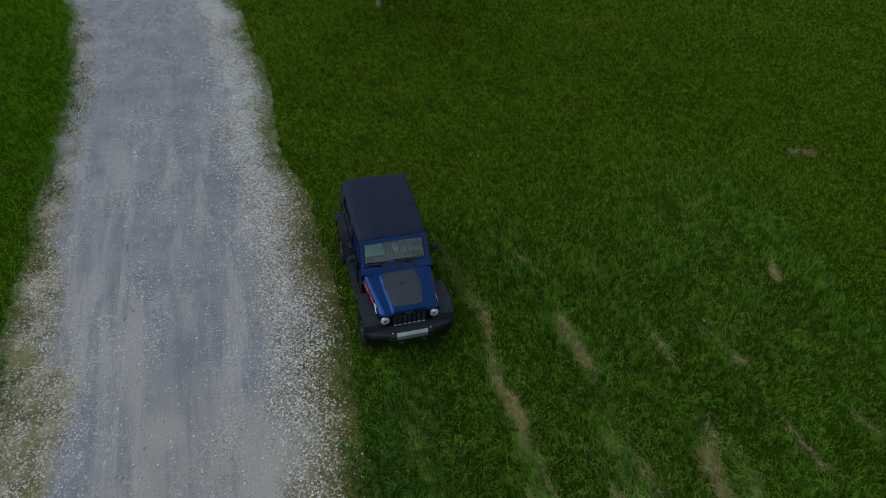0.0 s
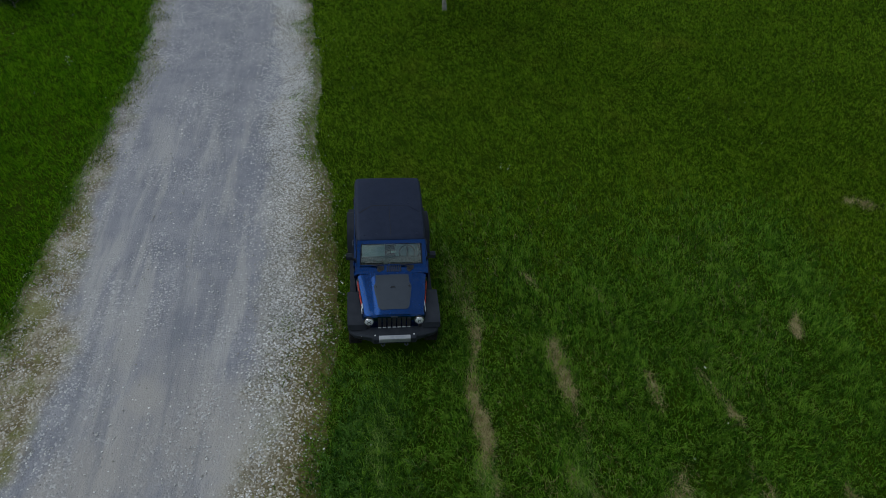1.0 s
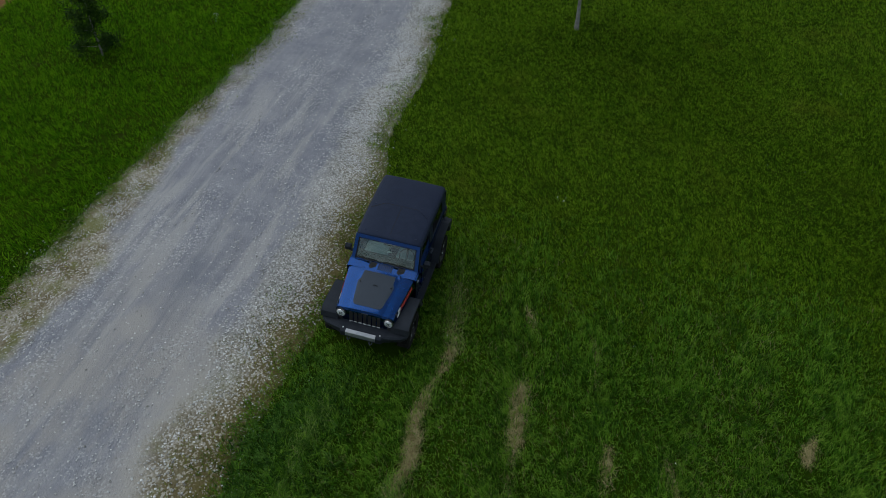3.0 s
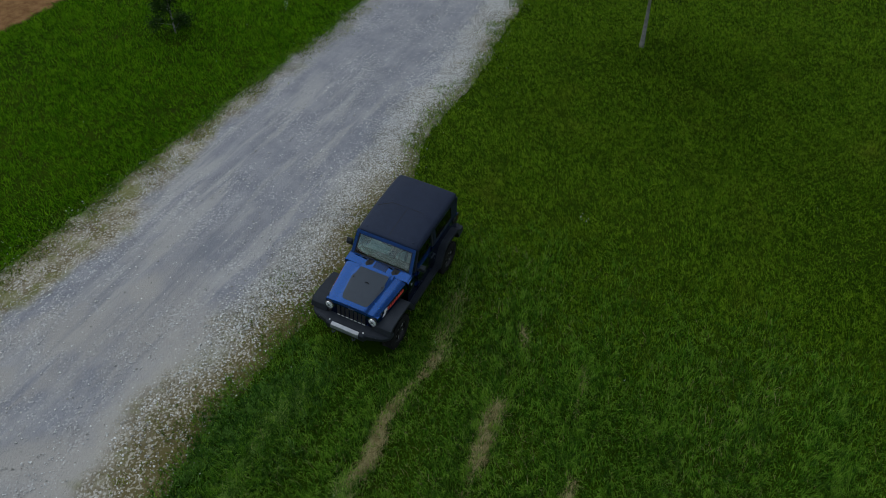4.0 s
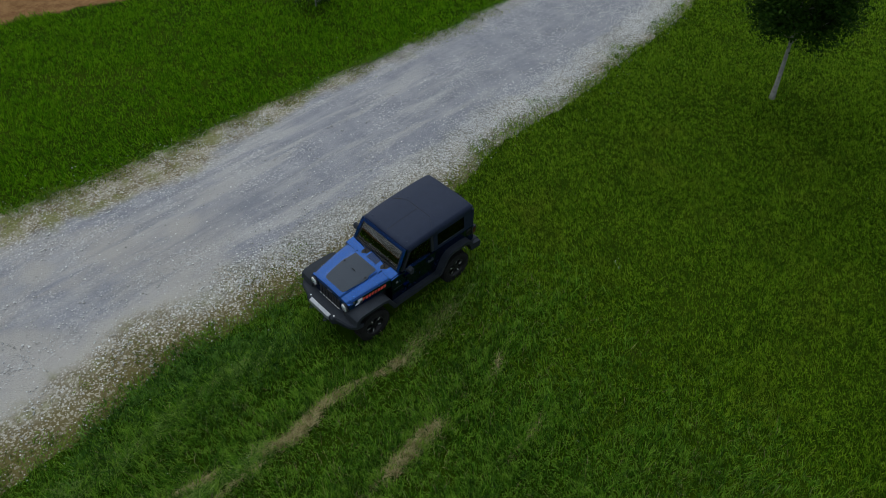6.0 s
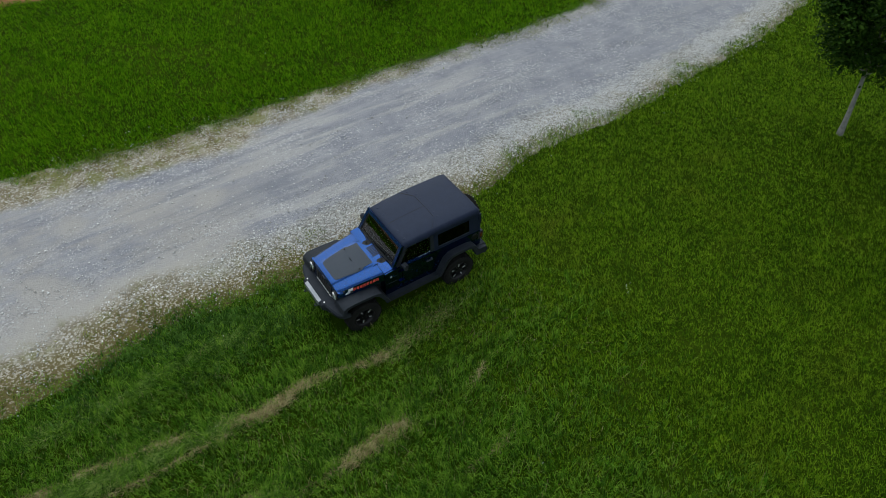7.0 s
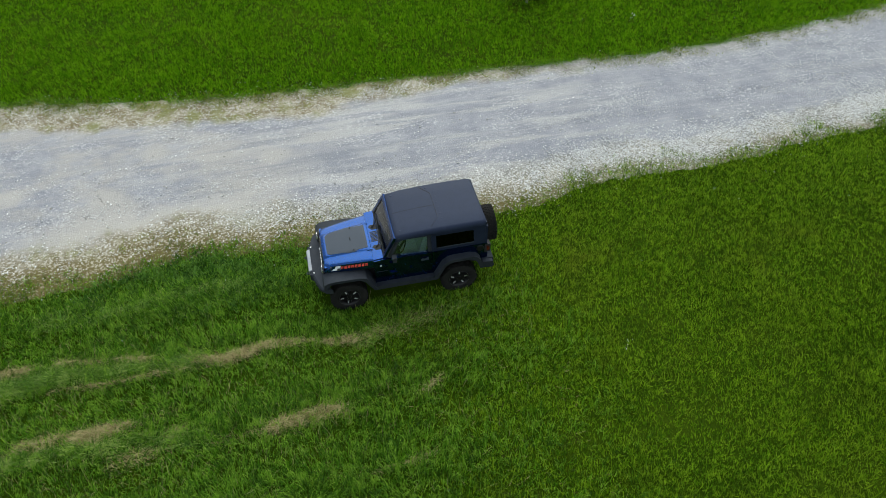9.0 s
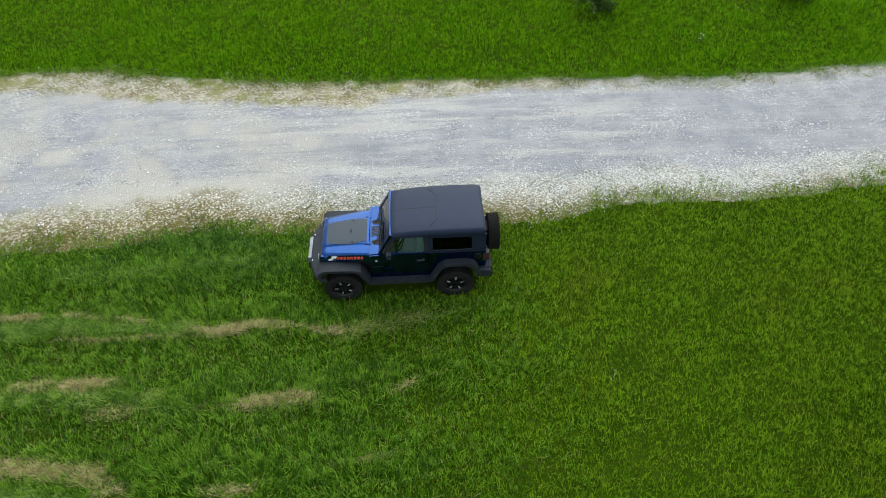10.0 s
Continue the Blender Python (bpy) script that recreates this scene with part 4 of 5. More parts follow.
# ---- trees ----
def leaves(points, size, rngs, flat=0.5):
    """Small folded leaves scattered at points, as vertices and triangles."""
    n = len(points)
    a, tilt = rngs.uniform(0, 2 * math.pi, n), rngs.normal(0.0, flat, n)
    L = size * rngs.uniform(0.7, 1.3, n)
    d = np.stack([np.cos(a) * np.cos(tilt), np.sin(a) * np.cos(tilt), np.sin(tilt)], -1)
    s = np.stack([-np.sin(a), np.cos(a), rngs.normal(0, 0.5, n)], -1)
    s /= np.linalg.norm(s, axis=1)[:, None]
    p = np.asarray(points)
    v = np.stack([p, p + d * (L * 0.5)[:, None] + s * (L * 0.3)[:, None], p + d * L[:, None], p + d * (L * 0.5)[:, None] - s * (L * 0.3)[:, None]], 1)
    i = np.arange(n)[:, None] * 4
    f = np.concatenate([i + [[0, 1, 2]], i + [[0, 2, 3]]], 0)
    return v.reshape(-1, 3), f


def tree(name, x, y, height, trunk, clear, radius, count, leaf, seed, label, slender=False):
    r = np.random.default_rng(seed)
    root = new(name)
    root.location = (x, y, float(land(x, y)) - 0.03)
    tagged(root, label, "tree")
    stems, tips = [], []
    top = height * (0.97 if slender else 0.8)
    lean = r.normal(0, 0.04, 2)
    spine = [(lean[0] * z * z * 0.3, lean[1] * z * z * 0.3, z) for z in np.linspace(0, top, 9)]
    stems.append(tube(spine, [trunk * (1.25 if i == 0 else 1 - 0.1 * i) for i in range(9)], 10))
    for k in range(16 if not slender else 14):
        z = clear * 0.75 + (top - clear * 0.75) * (k + 0.5) / (16 if not slender else 14)
        a = k * 2.4 + r.uniform(-0.4, 0.4)
        u = (z - clear * 0.75) / (height - clear * 0.75)
        reach = radius * (math.sin(math.pi * (0.18 + 0.72 * u)) if not slender else (1.0 - 0.75 * u)) * r.uniform(0.8, 1.1)
        b = Vector((lean[0] * z * z * 0.3, lean[1] * z * z * 0.3, z))
        up = 0.75 if not slender else 0.15 + 0.85 * u
        pts = [b + Vector((math.cos(a), math.sin(a), 0)) * reach * t + Vector((0, 0, reach * up * t ** 1.2)) for t in (0, 0.35, 0.7, 1.0)]
        stems.append(tube(pts, [trunk * 0.45 * (1 - 0.6 * u), trunk * 0.3 * (1 - 0.6 * u), trunk * 0.18, trunk * 0.06], 6))
        for t in (0.45, 0.7, 0.88, 1.0):
            c = b + Vector((math.cos(a), math.sin(a), 0)) * reach * t + Vector((0, 0, reach * up * t ** 1.2))
            for _ in range(3):
                tips.append(np.array(c) + r.normal(0, 0.2 * radius, 3) * (1, 1, 0.8))
    part("trunk", merge(*stems), BARK, root, "pale grey trunk with forking limbs")
    tips = np.array(tips)
    tips = tips[tips[:, 2] > clear * 0.9]
    own = tips[r.integers(0, len(tips), count)] + r.normal(0, 0.13 * radius, (count, 3))
    own = own[own[:, 2] > clear * 0.8]
    v, f = leaves(own, leaf, r)
    crown = mesh_object("crown", v, f, LEAF, "dense small dark green leaves", kind="part")
    del crown["kind"]
    crown.parent = root
    return root


tree("young_tree", 13.02, -2.5, 5.0, 0.075, 2.3, 1.35, 26000, 0.11, 41, "young round-crowned tree with pale trunk on mown lawn")
tree("sapling", 6.9, 12.1, 2.75, 0.035, 0.1, 0.62, 6000, 0.085, 42, "slender dark-leaved sapling standing in thick lawn", True)
tree("sapling", 14.1, 12.6, 2.4, 0.035, 0.1, 0.6, 5000, 0.085, 43, "slender dark-leaved sapling standing in thick lawn", True)


# ---- loose stones on the road ----
def stones(name, x, y, size, label, mat=STONE):
    n = len(x)
    a = rng.uniform(0, 2 * math.pi, n)
    z = road_top(x, y)
    ring = []
    for k in range(4):
        t = a + k * math.pi / 2 + rng.uniform(-0.35, 0.35, n)
        q = size * rng.uniform(0.4, 0.62, n)
        ring.append(np.stack([x + q * np.cos(t), y + q * np.sin(t), z + size * rng.uniform(-0.12, 0.14, n)], -1))
    tip = np.stack([x + size * rng.normal(0, 0.12, n), y + size * rng.normal(0, 0.12, n), z + size * rng.uniform(0.28, 0.5, n)], -1)
    v = np.stack([*ring, tip], 1).reshape(-1, 3)
    i = np.arange(n)[:, None] * 5
    f = np.concatenate([i + [[k, (k + 1) % 4, 4]] for k in range(4)], 0)
    return mesh_object(name, v, f, mat, label, "gravel", "stuff", smooth=False)


def strewn(n, x0, x1, y0, y1, keep):
    x, y = rng.uniform(x0, x1, n), rng.uniform(y0, y1, n)
    k = rng.uniform(0, 1, n) < keep(x, y)
    return x[k], y[k]


x, y = strewn(300000, -13, 26, 0.8, 5.8, lambda x, y: np.clip(
    np.exp(-(np.abs(y - south(x) - 0.72 + 0.22 * step(x, 2, 6)) / (0.62 - 0.17 * step(x, 2, 6))) ** 3) * (0.16 + 0.84 * step(x, -5.0, 0.0)) * (0.75 + 0.4 * wave(x, y, 1.5, 51)) * (1 - 0.6 * step(y - south(x), 0.85, 0.3) * np.exp(-((x - 1.0) / 3.5) ** 2)) + 0.012 * step(y, south(x) + 0.5, south(x) + 1.5), 0, 1))
stones("shoulder_gravel", x, y, rng.uniform(0.024, 0.058, len(x)), "loose pale limestone chippings heaped along the shoulder")
x, y = strewn(90000, 0, 26, 1.2, 5.4, lambda x, y: np.clip(step(x, 0, 4) * np.exp(-((y - south(x) - 0.85) / 0.5) ** 2) * (0.2 + 0.7 * wave(x, y, 1.6, 54)), 0, 1))
stones("pale_gravel", x, y, rng.uniform(0.028, 0.06, len(x)), "whitish fresh limestone chippings along the shoulder", PALE)
x, y = strewn(110000, -16, 26, 2.0, 8.8, lambda x, y: np.clip(0.14 + 0.8 * wave(x * 0.4, y, 1.7, 52) + 0.25 * wave(x, y, 7.0, 55), 0.02, 0.95) * step(y, south(x) + 0.8, south(x) + 1.3) * (1 - 0.85 * step(y, south(x) + 2.2, south(x) + 1.4) * step(x, -2.5, -4.5)) * step(y, north(x), north(x) - 0.5))
stones("road_gravel", x, y, rng.uniform(0.016, 0.04, len(x)), "small pale stones scattered over the compacted track", PALE)
x, y = strewn(80000, -16, 26, 6.0, 9.8, lambda x, y: np.clip(np.exp(-((north(x) - y - 0.4 - 0.4 * step(x, 3, -3)) / (0.42 + 0.4 * step(x, 3, -3))) ** 2) * (0.45 + 0.5 * wave(x, y, 1.6, 53)) * (1 - 0.6 * step(x, 3, 7)), 0, 1))
stones("verge_gravel", x, y, rng.uniform(0.02, 0.05, len(x)), "loose pale stones along the grassy verge")
x, y = strewn(12000, -12, 24, 0.3, 2.6, lambda x, y: 0.7 * np.exp(-((south(x) - y - 0.05) / 0.3) ** 2))
stones("strayed_gravel", x, y, rng.uniform(0.02, 0.046, len(x)), "stray pale stones lying in the weedy verge")

# ---- dead grass left in streaks by the mower ----
STREAKS = [(0.19, [(-9.6, -1.0), (-8.7, -1.05), (-7.8, -1.09)], 1.0), (0.16, [(-7.2, -1.1), (-6.2, -1.2), (-5.3, -1.32)], 1.0), (0.17, [(-4.7, -1.5), (-3.9, -1.62), (-3.3, -1.55), (-2.9, -1.5)], 1.0),
           (0.2, [(-2.7, -1.55), (-1.3, -1.72)], 0.9), (0.22, [(-0.9, -1.65), (0.4, -1.45), (1.2, -1.3)], 0.3), (0.13, [(-7.3, -1.7), (-4.7, -1.72)], 0.9),
           (0.23, [(-9.2, -3.05), (-7.9, -2.95), (-7.0, -2.9)], 0.9), (0.22, [(-6.6, -2.92), (-6.0, -2.85)], 1.0), (0.14, [(-5.9, -2.82), (-4.8, -2.75)], 0.75),
           (0.16, [(-5.9, -3.55), (-5.0, -3.55)], 0.4), (0.14, [(-4.4, -3.5), (-3.2, -3.5)], 0.3), (0.16, [(-3.0, -3.5), (-2.5, -3.4), (-1.7, -3.33)], 1.0), (0.15, [(-4.95, -3.15), (-4.6, -3.2)], 0.4),
           (0.24, [(-9.0, -4.6), (-6.4, -4.6), (-5.5, -4.7)], 1.0), (0.24, [(-5.6, -4.8), (-4.8, -5.2)], 0.9), (0.12, [(-3.5, -5.28), (-2.6, -5.17)], 0.5),
           (0.1, [(-0.1, -3.3), (0.35, -3.06)], 0.7), (0.1, [(0.4, -3.05), (0.95, -2.88)], 0.25), (0.11, [(-1.3, -4.75), (-0.2, -4.62)], 0.35),
           (0.16, [(-6.2, -6.75), (-4.8, -6.6)], 0.9), (0.12, [(-4.0, -6.8), (-3.6, -6.6)], 0.7), (0.1, [(-3.5, -6.6), (-2.6, -6.25)], 0.4),
           (0.15, [(-1.8, -8.85), (-1.2, -9.1)], 0.8), (0.1, [(-1.2, -9.1), (-0.6, -9.3)], 0.4), (0.14, [(-5.95, -8.42), (-5.4, -8.2)], 0.6), (0.12, [(0.1, -6.85), (0.5, -6.7)], 0.25), (0.15, [(2.0, -13.2), (2.4, -12.3)], 0.7)]
# bands of flattened, still green grass
BANDS = [(0.34, [(-9.4, -1.35), (-7.0, -1.4), (-4.6, -1.55)], 1.0), (0.3, [(-7.6, 0.2), (-5.0, 0.35), (-3.2, 0.3)], 0.75), (0.22, [(-9.0, -3.2), (-6.0, -3.15), (-4.2, -3.45)], 0.6), (0.2, [(-8.5, -5.0), (-5.5, -5.3)], 0.5),
         (0.2, [(-1.2, -1.72), (1.2, -1.32)], 0.15)]


def streak(x, y, lines=STREAKS):
    """1 in the middle of a streak, 0 away from it."""
    out = np.zeros(len(x))
    yy = y + 0.09 * wave(x, y, 2.2, 61)
    vary = 0.75 + 0.45 * wave(x, y, 2.6, 62)
    for w, pts, thick in lines:
        for (ax, ay), (bx, by) in zip(pts, pts[1:]):
            u = np.clip(((x - ax) * (bx - ax) + (yy - ay) * (by - ay)) / ((bx - ax) ** 2 + (by - ay) ** 2), 0, 1)
            d = np.hypot(x - ax - u * (bx - ax), yy - ay - u * (by - ay))
            ww = 1.3 * w * vary
            out = np.maximum(out, thick * (1 - step(d, ww * 0.15, np.maximum(ww, 0.03) * 1.25)))
    return out


# ---- grass ----
def blades(name, x, y, length, width, lean, azimuth, mat, label, bent=True, category="grass", lift=0.0):
    n = len(x)
    z = land(x, y) - 0.012 + lift
    c, s = np.cos(azimuth), np.sin(azimuth)
    face = azimuth + rng.normal(0, 0.9, n)
    sx, sy = -np.sin(face) * width / 2, np.cos(face) * width / 2
    base = np.stack([x, y, z], -1)
    side = np.stack([sx, sy, 0 * sx], -1)
    d1 = np.stack([c * np.sin(lean * 0.55), s * np.sin(lean * 0.55), np.cos(lean * 0.55)], -1)
    d2 = np.stack([c * np.sin(lean * 1.35), s * np.sin(lean * 1.35), np.cos(lean * 1.35)], -1)
    if bent:
        mid = base + d1 * (length * 0.55)[:, None]
        tip = mid + d2 * (length * 0.45)[:, None]
        v = np.stack([base - side, base + side, mid - side * 0.75, mid + side * 0.75, tip], 1).reshape(-1, 3)
        i = np.arange(n)[:, None] * 5
        f = np.concatenate([i + [[0, 1, 3]], i + [[0, 3, 2]], i + [[2, 3, 4]]], 0)
    else:
        tip = base + np.stack([c * np.sin(lean), s * np.sin(lean), np.cos(lean)], -1) * length[:, None]
        v = np.stack([base - side, base + side, tip], 1).reshape(-1, 3)
        f = np.arange(n)[:, None] * 3 + [[0, 1, 2]]
    return mesh_object(name, v, f, mat, label, category, "stuff", smooth=False)


def inside(x, y, corners):
    k = np.ones(len(x), bool)
    for (ax, ay), (bx, by) in zip(corners, corners[1:] + corners[:1]):
        k &= (bx - ax) * (y - ay) - (by - ay) * (x - ax) >= 0
    return k


def meadow(x, y):
    """1 where the grass stands tall, 0 on the mown lawn."""
    return step(x + 0.9 * wave(x, y, 0.9, 71), 4.0, -2.0) * step(y + 0.8 * wave(x, y, 0.8, 92), -12.5, -9.5)


def under_car(x, y):
    out = (np.abs(x) < 1.75) & (np.abs(y) < 0.75)
    for wx in (-1.212, 1.212):
        out |= (np.abs(x - wx) < 0.3) & (np.abs(np.abs(y) - 0.79) < 0.16)
    return out


def edge_keep(x, y):
    return step(south(x) + 0.34 * wave(x, y, 3.4, 72) - y, -0.35 + 0.12 * step(x, 5, 2) + 0.2 * np.exp(-((x - 1.5) / 3.0) ** 2), 0.28 + 0.28 * np.exp(-((x - 1.5) / 3.0) ** 2))


HULL = [(-10.0, -8.5), (-8.0, -11.0), (9.5, -27.5), (13.0, -27.5), (27.0, -11.0), (27.5, 4.5), (-13.0, 2.0), (-13.0, -4.0)]


def tufts(x, y, per, spread):
    """Blades gathered in tufts round the points: their places, the way out of the tuft, and each blade's tuft."""
    own = np.repeat(np.arange(len(x)), per)
    a, r = rng.uniform(0, 2 * math.pi, len(own)), np.abs(rng.normal(0, spread, len(own)))
    return x[own] + r * np.cos(a), y[own] + r * np.sin(a), a, own


# mown lawn
x, y = rng.uniform(-10, 27.5, 640000), rng.uniform(-27.5, 4.5, 640000)
k = inside(x, y, HULL)
x, y = x[k], y[k]
wide = wave(x, y, 3.2, 73)
k = (rng.uniform(0, 1, len(x)) < (1 - meadow(x, y)) * edge_keep(x, y) * np.clip(0.9 + 0.2 * wide, 0.5, 1) * np.clip(1.45 - np.hypot(x - 4, y + 3) / 17, 0.45, 1)) & ~under_car(x, y)
k &= rng.uniform(0, 1, len(x)) > 0.92 * streak(x, y)
x, y, wide = x[k], y[k], wide[k]
tall = np.clip(0.118 + 0.02 * wide + 0.02 * wave(x, y, 16.0, 85, 2) + rng.normal(0, 0.02, len(x)), 0.05, 0.2)
drift = 1.8 + 0.9 * wave(x, y, 0.8, 74) + rng.normal(0, 0.7, len(x))
bx, by, out, own = tufts(x, y, 4, 0.035)
n = len(bx)
flow = np.where(rng.uniform(0, 1, n) < 0.35, out, drift[own]) + rng.normal(0, 0.35, n)
blades("lawn_grass", bx, by, tall[own] * rng.uniform(0.75, 1.2, n), rng.uniform(0.012, 0.022, n) * np.clip(0.7 + np.hypot(bx - 4, by + 3) / 26, 1, 1.4), np.abs(rng.normal(0.75, 0.3, n)), flow, LAWN, "short mown yellow-green lawn grass", bent=False)
# tall meadow strip beside the track
x, y = rng.uniform(-13, 4, 94000), rng.uniform(-13, 2.2, 94000)
k = inside(x, y, HULL)
x, y = x[k], y[k]
rows_ = 0.45 * wave(x * 0.22, y, 2.6, 75) + 0.75 * np.cos(2 * math.pi * (y + 1.4 + 0.16 * wave(x, y, 0.9, 90)) / 1.68)
k = (rng.uniform(0, 1, len(x)) < meadow(x, y) * edge_keep(x, y) * np.clip(0.95 + 0.15 * rows_, 0.5, 1)) & ~under_car(x, y)
k &= rng.uniform(0, 1, len(x)) > 0.5 * streak(x, y) + 0.35 * streak(x, y, BANDS)
x, y, rows_ = x[k], y[k], rows_[k]
verge = step(y, south(x) - 1.2, south(x) - 0.1)
tall = np.clip((0.18 + 0.06 * rows_ + 0.03 * wave(x, y, 3.0, 76)) * (1 - 0.5 * verge) + rng.normal(0, 0.03, len(x)), 0.06, 0.3)
drift = 0.9 * wave(x, y, 1.0, 77) + 2.0 * wave(x, y, 4.5, 78) + rng.normal(0, 0.5, len(x)) + 1.2
bx, by, out, own = tufts(x, y, 5, 0.04)
n = len(bx)
flow = np.where(rng.uniform(0, 1, n) < 0.55, out, drift[own]) + rng.normal(0, 0.35, n)
blades("meadow_grass", bx, by, tall[own] * rng.uniform(0.7, 1.2, n), rng.uniform(0.01, 0.019, n), np.abs(rng.normal(0.75, 0.32, n)), flow, TALL, "tall bright green meadow grass leaning in clumps")
# lawn beyond the track
x, y = rng.uniform(-19, 26, 150000), rng.uniform(7.2, 23, 150000)
wide = wave(x, y, 2.6, 79)
k = (y - north(x) + 0.12 * wave(x, y, 4.0, 80) > rng.normal(0.0, 0.14, len(x))) & (y - 0.33 * np.maximum(2.4 - x, 0) < 17.4 + 0.25 * wave(x, y, 1.5, 81) + rng.normal(0, 0.15, len(x)))
k &= (x > -17 + (y - 8) * 0.1) & (y < 17 + 0.35 * x + 6)
k &= rng.uniform(0, 1, len(x)) < np.clip(0.85 + 0.3 * wide, 0.4, 1)
x, y, wide = x[k], y[k], wide[k]
tall = np.clip(0.14 + 0.03 * wide + rng.normal(0, 0.04, len(x)) - 0.05 * step(y, north(x) + 0.5, north(x)), 0.05, 0.25)
drift = 1.6 * wave(x, y, 0.7, 82) + rng.normal(0, 0.6, len(x)) + 1.0
bx, by, out, own = tufts(x, y, 5, 0.045)
n = len(bx)
flow = np.where(rng.uniform(0, 1, n) < 0.6, out, drift[own]) + rng.normal(0, 0.35, n)
blades("field_grass", bx, by, tall[own] * rng.uniform(0.75, 1.2, n), rng.uniform(0.014, 0.024, n), np.abs(rng.normal(0.65, 0.3, n)), flow, NORTH, "thick even green grass beyond the track", bent=False)
# fringes that hang over both edges of the track
x = rng.uniform(-17, 26, 150000)
far_side = rng.uniform(0, 1, len(x)) < 0.7
y = np.where(far_side, north(x) + rng.normal(0.1, 0.13, len(x)), south(x) - np.abs(rng.normal(0.25, 0.3, len(x))))
k = ~under_car(x, y) & (rng.uniform(0, 1, len(x)) < np.clip(0.6 + 0.6 * wave(x, y, 5.0, 87), 0.05, 1) * np.where(far_side, 1, 1 - 0.85 * step(x, 1.5, 4)))
x, y, far_side = x[k], y[k], far_side[k]
n = len(x)
blades("fringe_grass", x, y, rng.uniform(0.06, 0.17, n), rng.uniform(0.01, 0.018, n), np.abs(rng.normal(0.95, 0.3, n)), np.where(far_side, -1.57, 1.57) + rng.normal(0, 0.9, n), TALL,
       "ragged grass hanging over the edges of the gravel", bent=False)
# straw raked into low ridges, and thin wisps round them
x, y = rng.uniform(-10.5, 3, 1500000), rng.uniform(-13.5, -0.6, 1500000)
k = inside(x, y, HULL)
x, y = x[k], y[k]
thick = streak(x, y)
k = rng.uniform(0, 1, len(x)) < 0.72 * thick * np.clip(0.5 + 0.8 * wave(x * 0.45, y, 7.0, 63), 0.04, 1) + 0.0012
x, y, thick = x[k], y[k], thick[k]
n = len(x)
blades("dead_grass", x, y, rng.uniform(0.08, 0.26, n), rng.uniform(0.006, 0.012, n), rng.normal(1.42, 0.16, n), rng.choice([0, math.pi], n) + rng.normal(0.1, 0.55, n), STRAW,
       "flattened straw-coloured dead grass in low ridges", bent=False, lift=0.03 + 0.1 * thick * rng.uniform(0.3, 1, n))
x, y = rng.uniform(-10, 2, 420000), rng.uniform(-6, 0.9, 420000)
k = inside(x, y, HULL)
x, y = x[k], y[k]
thick = streak(x, y, BANDS)
k = (rng.uniform(0, 1, len(x)) < thick * np.clip(0.6 + 0.6 * wave(x * 0.45, y, 5.0, 64), 0.05, 1)) & ~under_car(x, y)
x, y, thick = x[k], y[k], thick[k]
n = len(x)
blades("flattened_grass", x, y, rng.uniform(0.14, 0.32, n), rng.uniform(0.011, 0.02, n), rng.normal(1.2, 0.2, n), rng.choice([0, math.pi], n) + rng.normal(0.15, 0.5, n), MATTED,
       "pale green grass pressed flat in bands", bent=False, lift=0.02 + 0.09 * thick * rng.uniform(0.2, 1, n))
x, y = rng.uniform(-11, 3, 14000), rng.uniform(-8.5, 0.5, 14000)
k = inside(x, y, HULL) & (rng.uniform(0, 1, len(x)) < meadow(x, y) * np.clip(0.25 + 0.5 * wave(x * 0.3, y, 2.0, 83), 0, 1)) & ~under_car(x, y)
x, y = x[k], y[k]
n = len(x)
blades("dry_stalks", x, y, rng.uniform(0.14, 0.34, n), rng.uniform(0.006, 0.01, n), np.abs(rng.normal(0.9, 0.3, n)), rng.normal(1.2, 1.4, n), STRAW, "thin dry stalks among the green grass")
# weeds on both verges
x, y = rng.uniform(-14, 25, 300000), rng.uniform(0.4, 9.6, 300000)
ds_, dn_ = y - south(x), north(x) - y
clump = wave(x, y, 3.6, 84)
p = np.exp(-((ds_ + 0.05) / 0.35) ** 2) * np.clip(0.5 + 0.6 * clump, 0, 1) * (1 - 0.75 * step(x, 2, 5)) + 1.5 * step(x, 3, -4) * np.exp(-((ds_ - 0.35) / 0.35) ** 2) * np.clip(0.15 + 0.6 * clump, 0, 0.8)
p += np.exp(-((dn_ - 0.15) / 0.38) ** 2) * np.clip(0.4 + 0.8 * clump, 0, 1) + 0.9 * np.exp(-((x + 0.9) ** 2 + (y - 2.25) ** 2) / 0.05)
k = rng.uniform(0, 1, len(x)) < p
x, y = x[k], y[k]
n = len(x)
blades("verge_weeds", x, y, rng.uniform(0.04, 0.12, n), rng.uniform(0.014, 0.03, n), np.abs(rng.normal(1.0, 0.3, n)), rng.uniform(0, 2 * math.pi, n), WEED,
       "low yellow-green weeds growing out of the gravel verge", bent=False, category="weeds", lift=0.04)

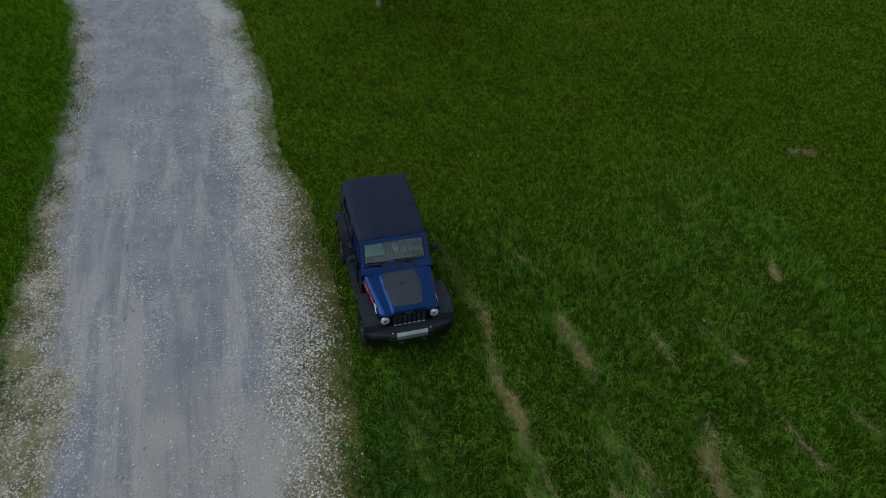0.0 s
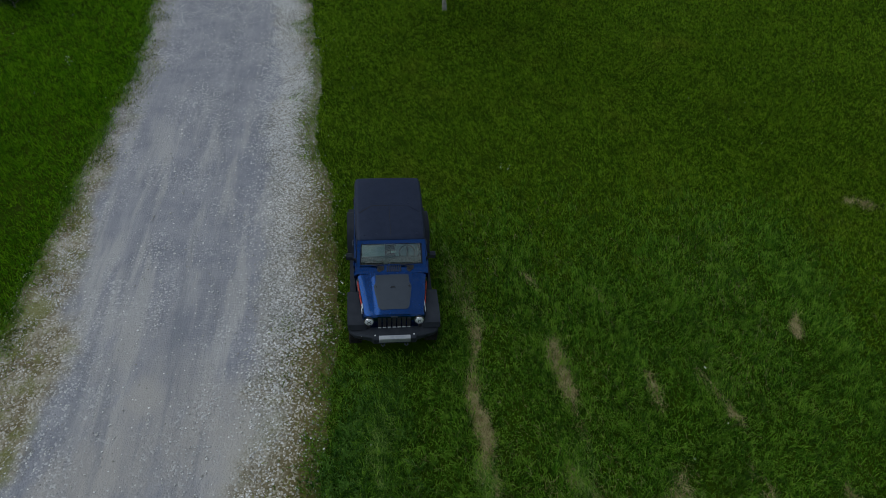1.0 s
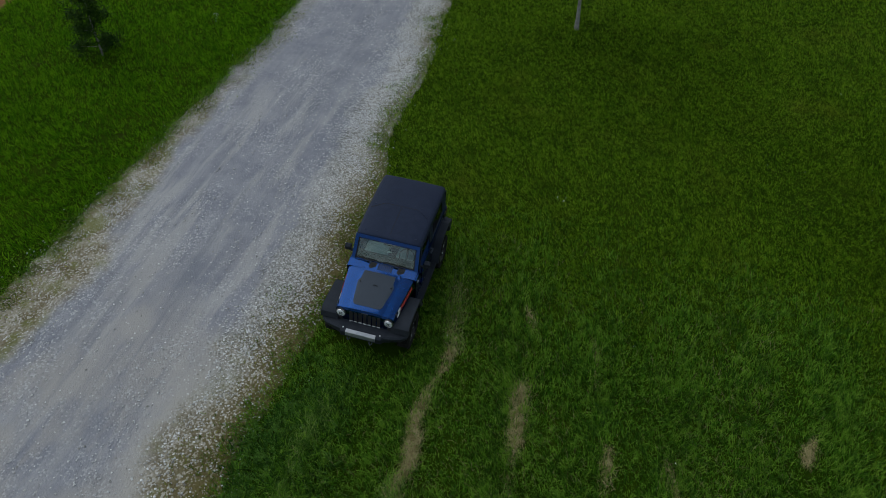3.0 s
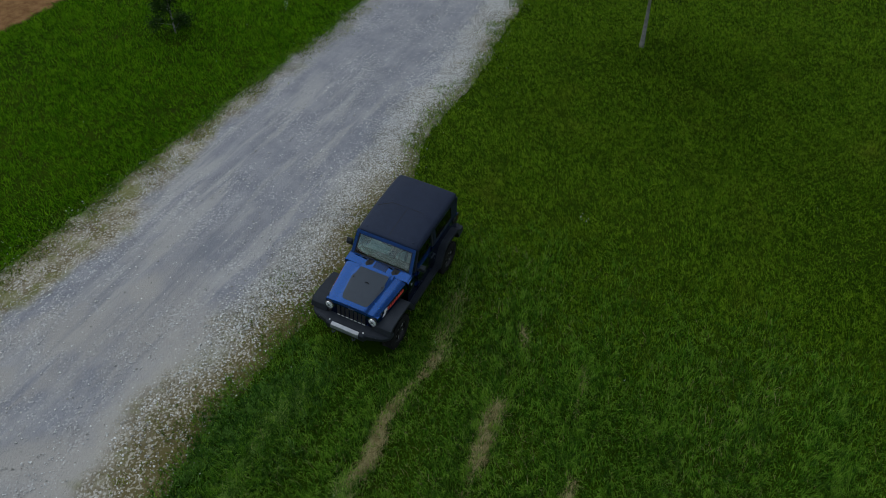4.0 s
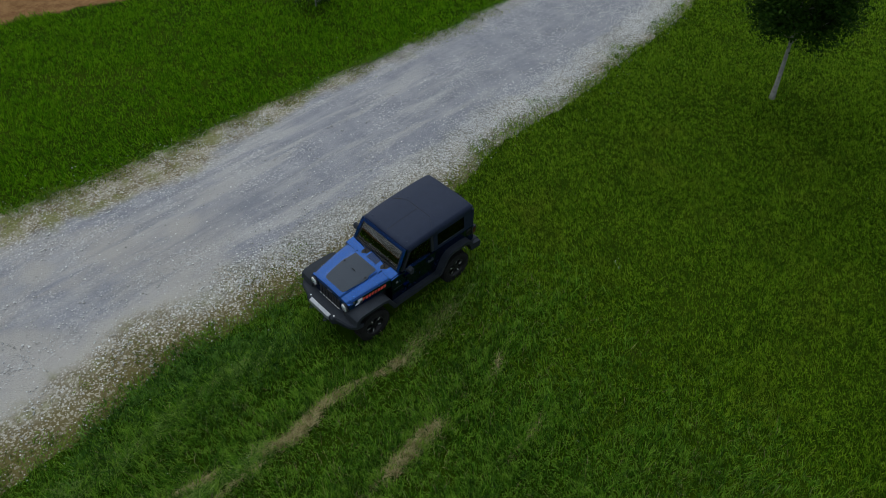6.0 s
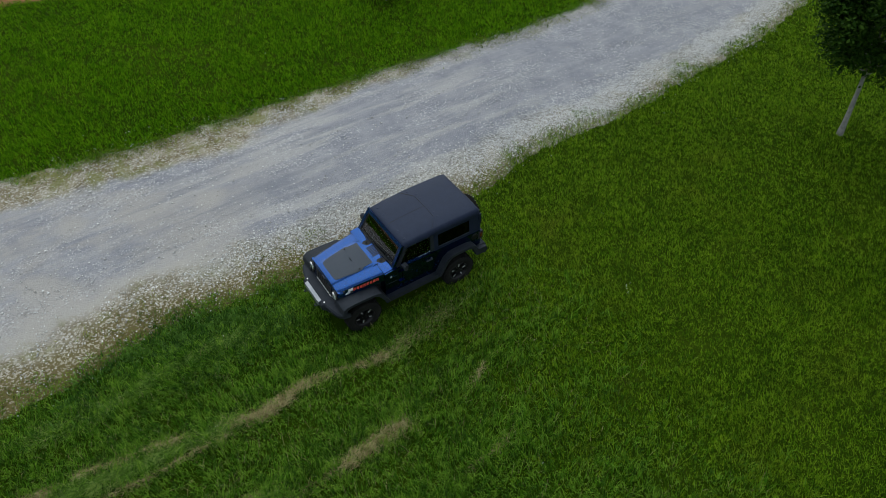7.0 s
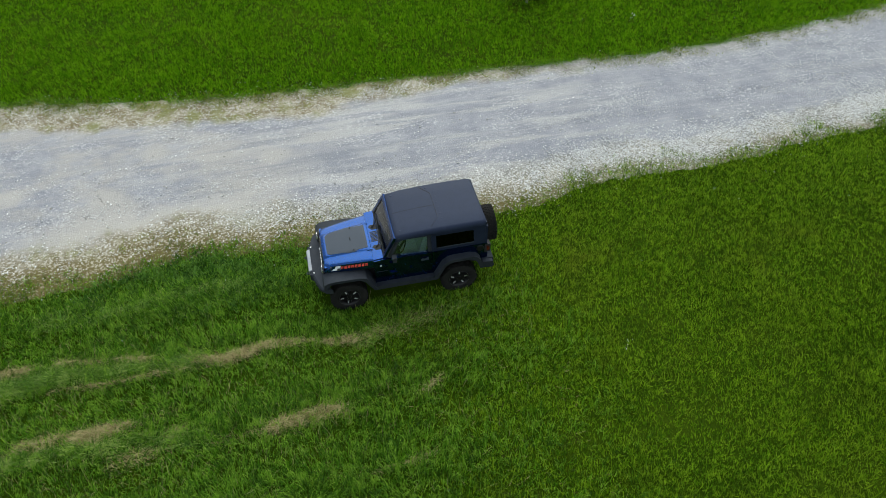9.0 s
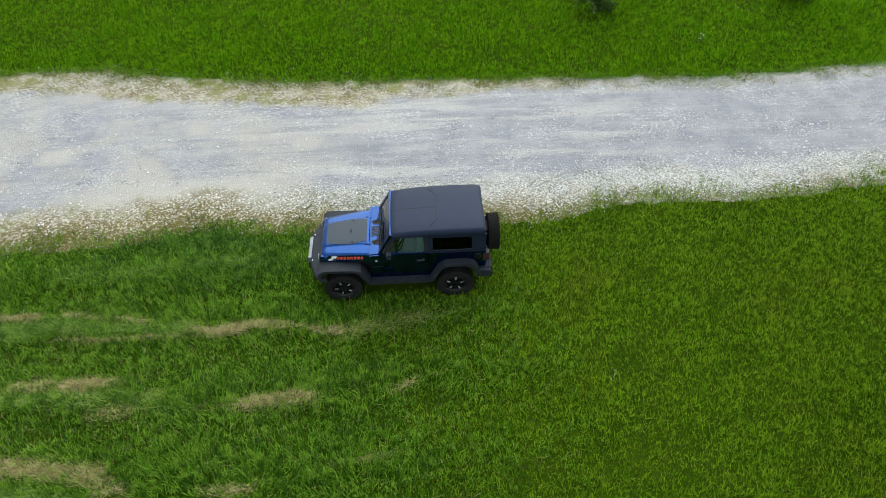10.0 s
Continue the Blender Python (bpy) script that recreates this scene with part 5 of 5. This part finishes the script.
# tall dark weeds where the strip was never cut
x, y = rng.uniform(-11, -1.6, 9000), rng.uniform(-0.6, 1.9, 9000)
k = rng.uniform(0, 1, len(x)) < step(y, -0.5, 0.3) * step(south(x) - y, 0.0, 0.35) * step(x, -1.8, -3.5) * np.clip(0.15 + 0.8 * wave(x * 0.6, y, 2.4, 88), 0, 0.9)
x, y = x[k], y[k]
high = np.clip(0.2 + 0.07 * wave(x, y, 3.0, 89), 0.1, 0.32)
bx, by, out, own = tufts(x, y, 7, 0.05)
n = len(bx)
blades("tall_weeds", bx, by, high[own] * rng.uniform(0.6, 1.2, n), rng.uniform(0.02, 0.038, n), np.abs(rng.normal(0.7, 0.3, n)), out + rng.normal(0, 0.5, n), BROAD,
       "tall dark green broad-leaved weeds along the verge", category="weeds")

# ---- white flowers ----
def blossoms(name, pts, size, label):
    v, f = leaves(pts, size, rng, 0.9)
    return mesh_object(name, v, f, PETAL, label, "flowers", "stuff", smooth=False)


x, y = rng.uniform(-8, 24, 900), rng.uniform(-22, 15, 900)
k = ((y < south(x) - 0.8) | (y > north(x) + 0.8)) & (rng.uniform(0, 1, 900) < np.clip(0.1 + 0.45 * wave(x, y, 0.6, 91), 0, 1)) & ~under_car(x, y)
x, y = x[k], y[k]
heads = np.repeat(np.stack([x, y, land(x, y) + 0.11], -1), 4, 0) + rng.normal(0, 0.012, (4 * len(x), 3))
blossoms("clover_flowers", heads, 0.02, "tiny white clover heads dotted over the lawn")
for fx, fy, h in ((9.85, 9.55, 0.32), (4.12, -3.38, 0.14), (-2.6, -6.48, 0.12), (4.25, -3.2, 0.12)):
    plant = new("white_flower")
    plant.location = (fx, fy, float(land(fx, fy)))
    tagged(plant, "small white wild flower standing in the lawn", "flower", "white wild flowers")
    cnt = 26 if h > 0.2 else 5
    pts = rng.normal(0, 1, (cnt, 3)) * (0.07 if h > 0.2 else 0.025, 0.07 if h > 0.2 else 0.025, h * 0.3) + (0, 0, h)
    v, f = leaves(pts, 0.03, rng, 0.8)
    petals = mesh_object("petals", v, f, PETAL, "", kind="stuff", smooth=False)
    petals.parent = plant
    part("stem", merge(tube([(0, 0, 0), (0.01, 0, h * 0.6), (0, 0.01, h)], 0.004, 5), tube([(0, 0, 0), (-0.02, 0.01, h * 0.5), (-0.03, 0.03, h * 0.9)], 0.003, 5)), TALL, plant)
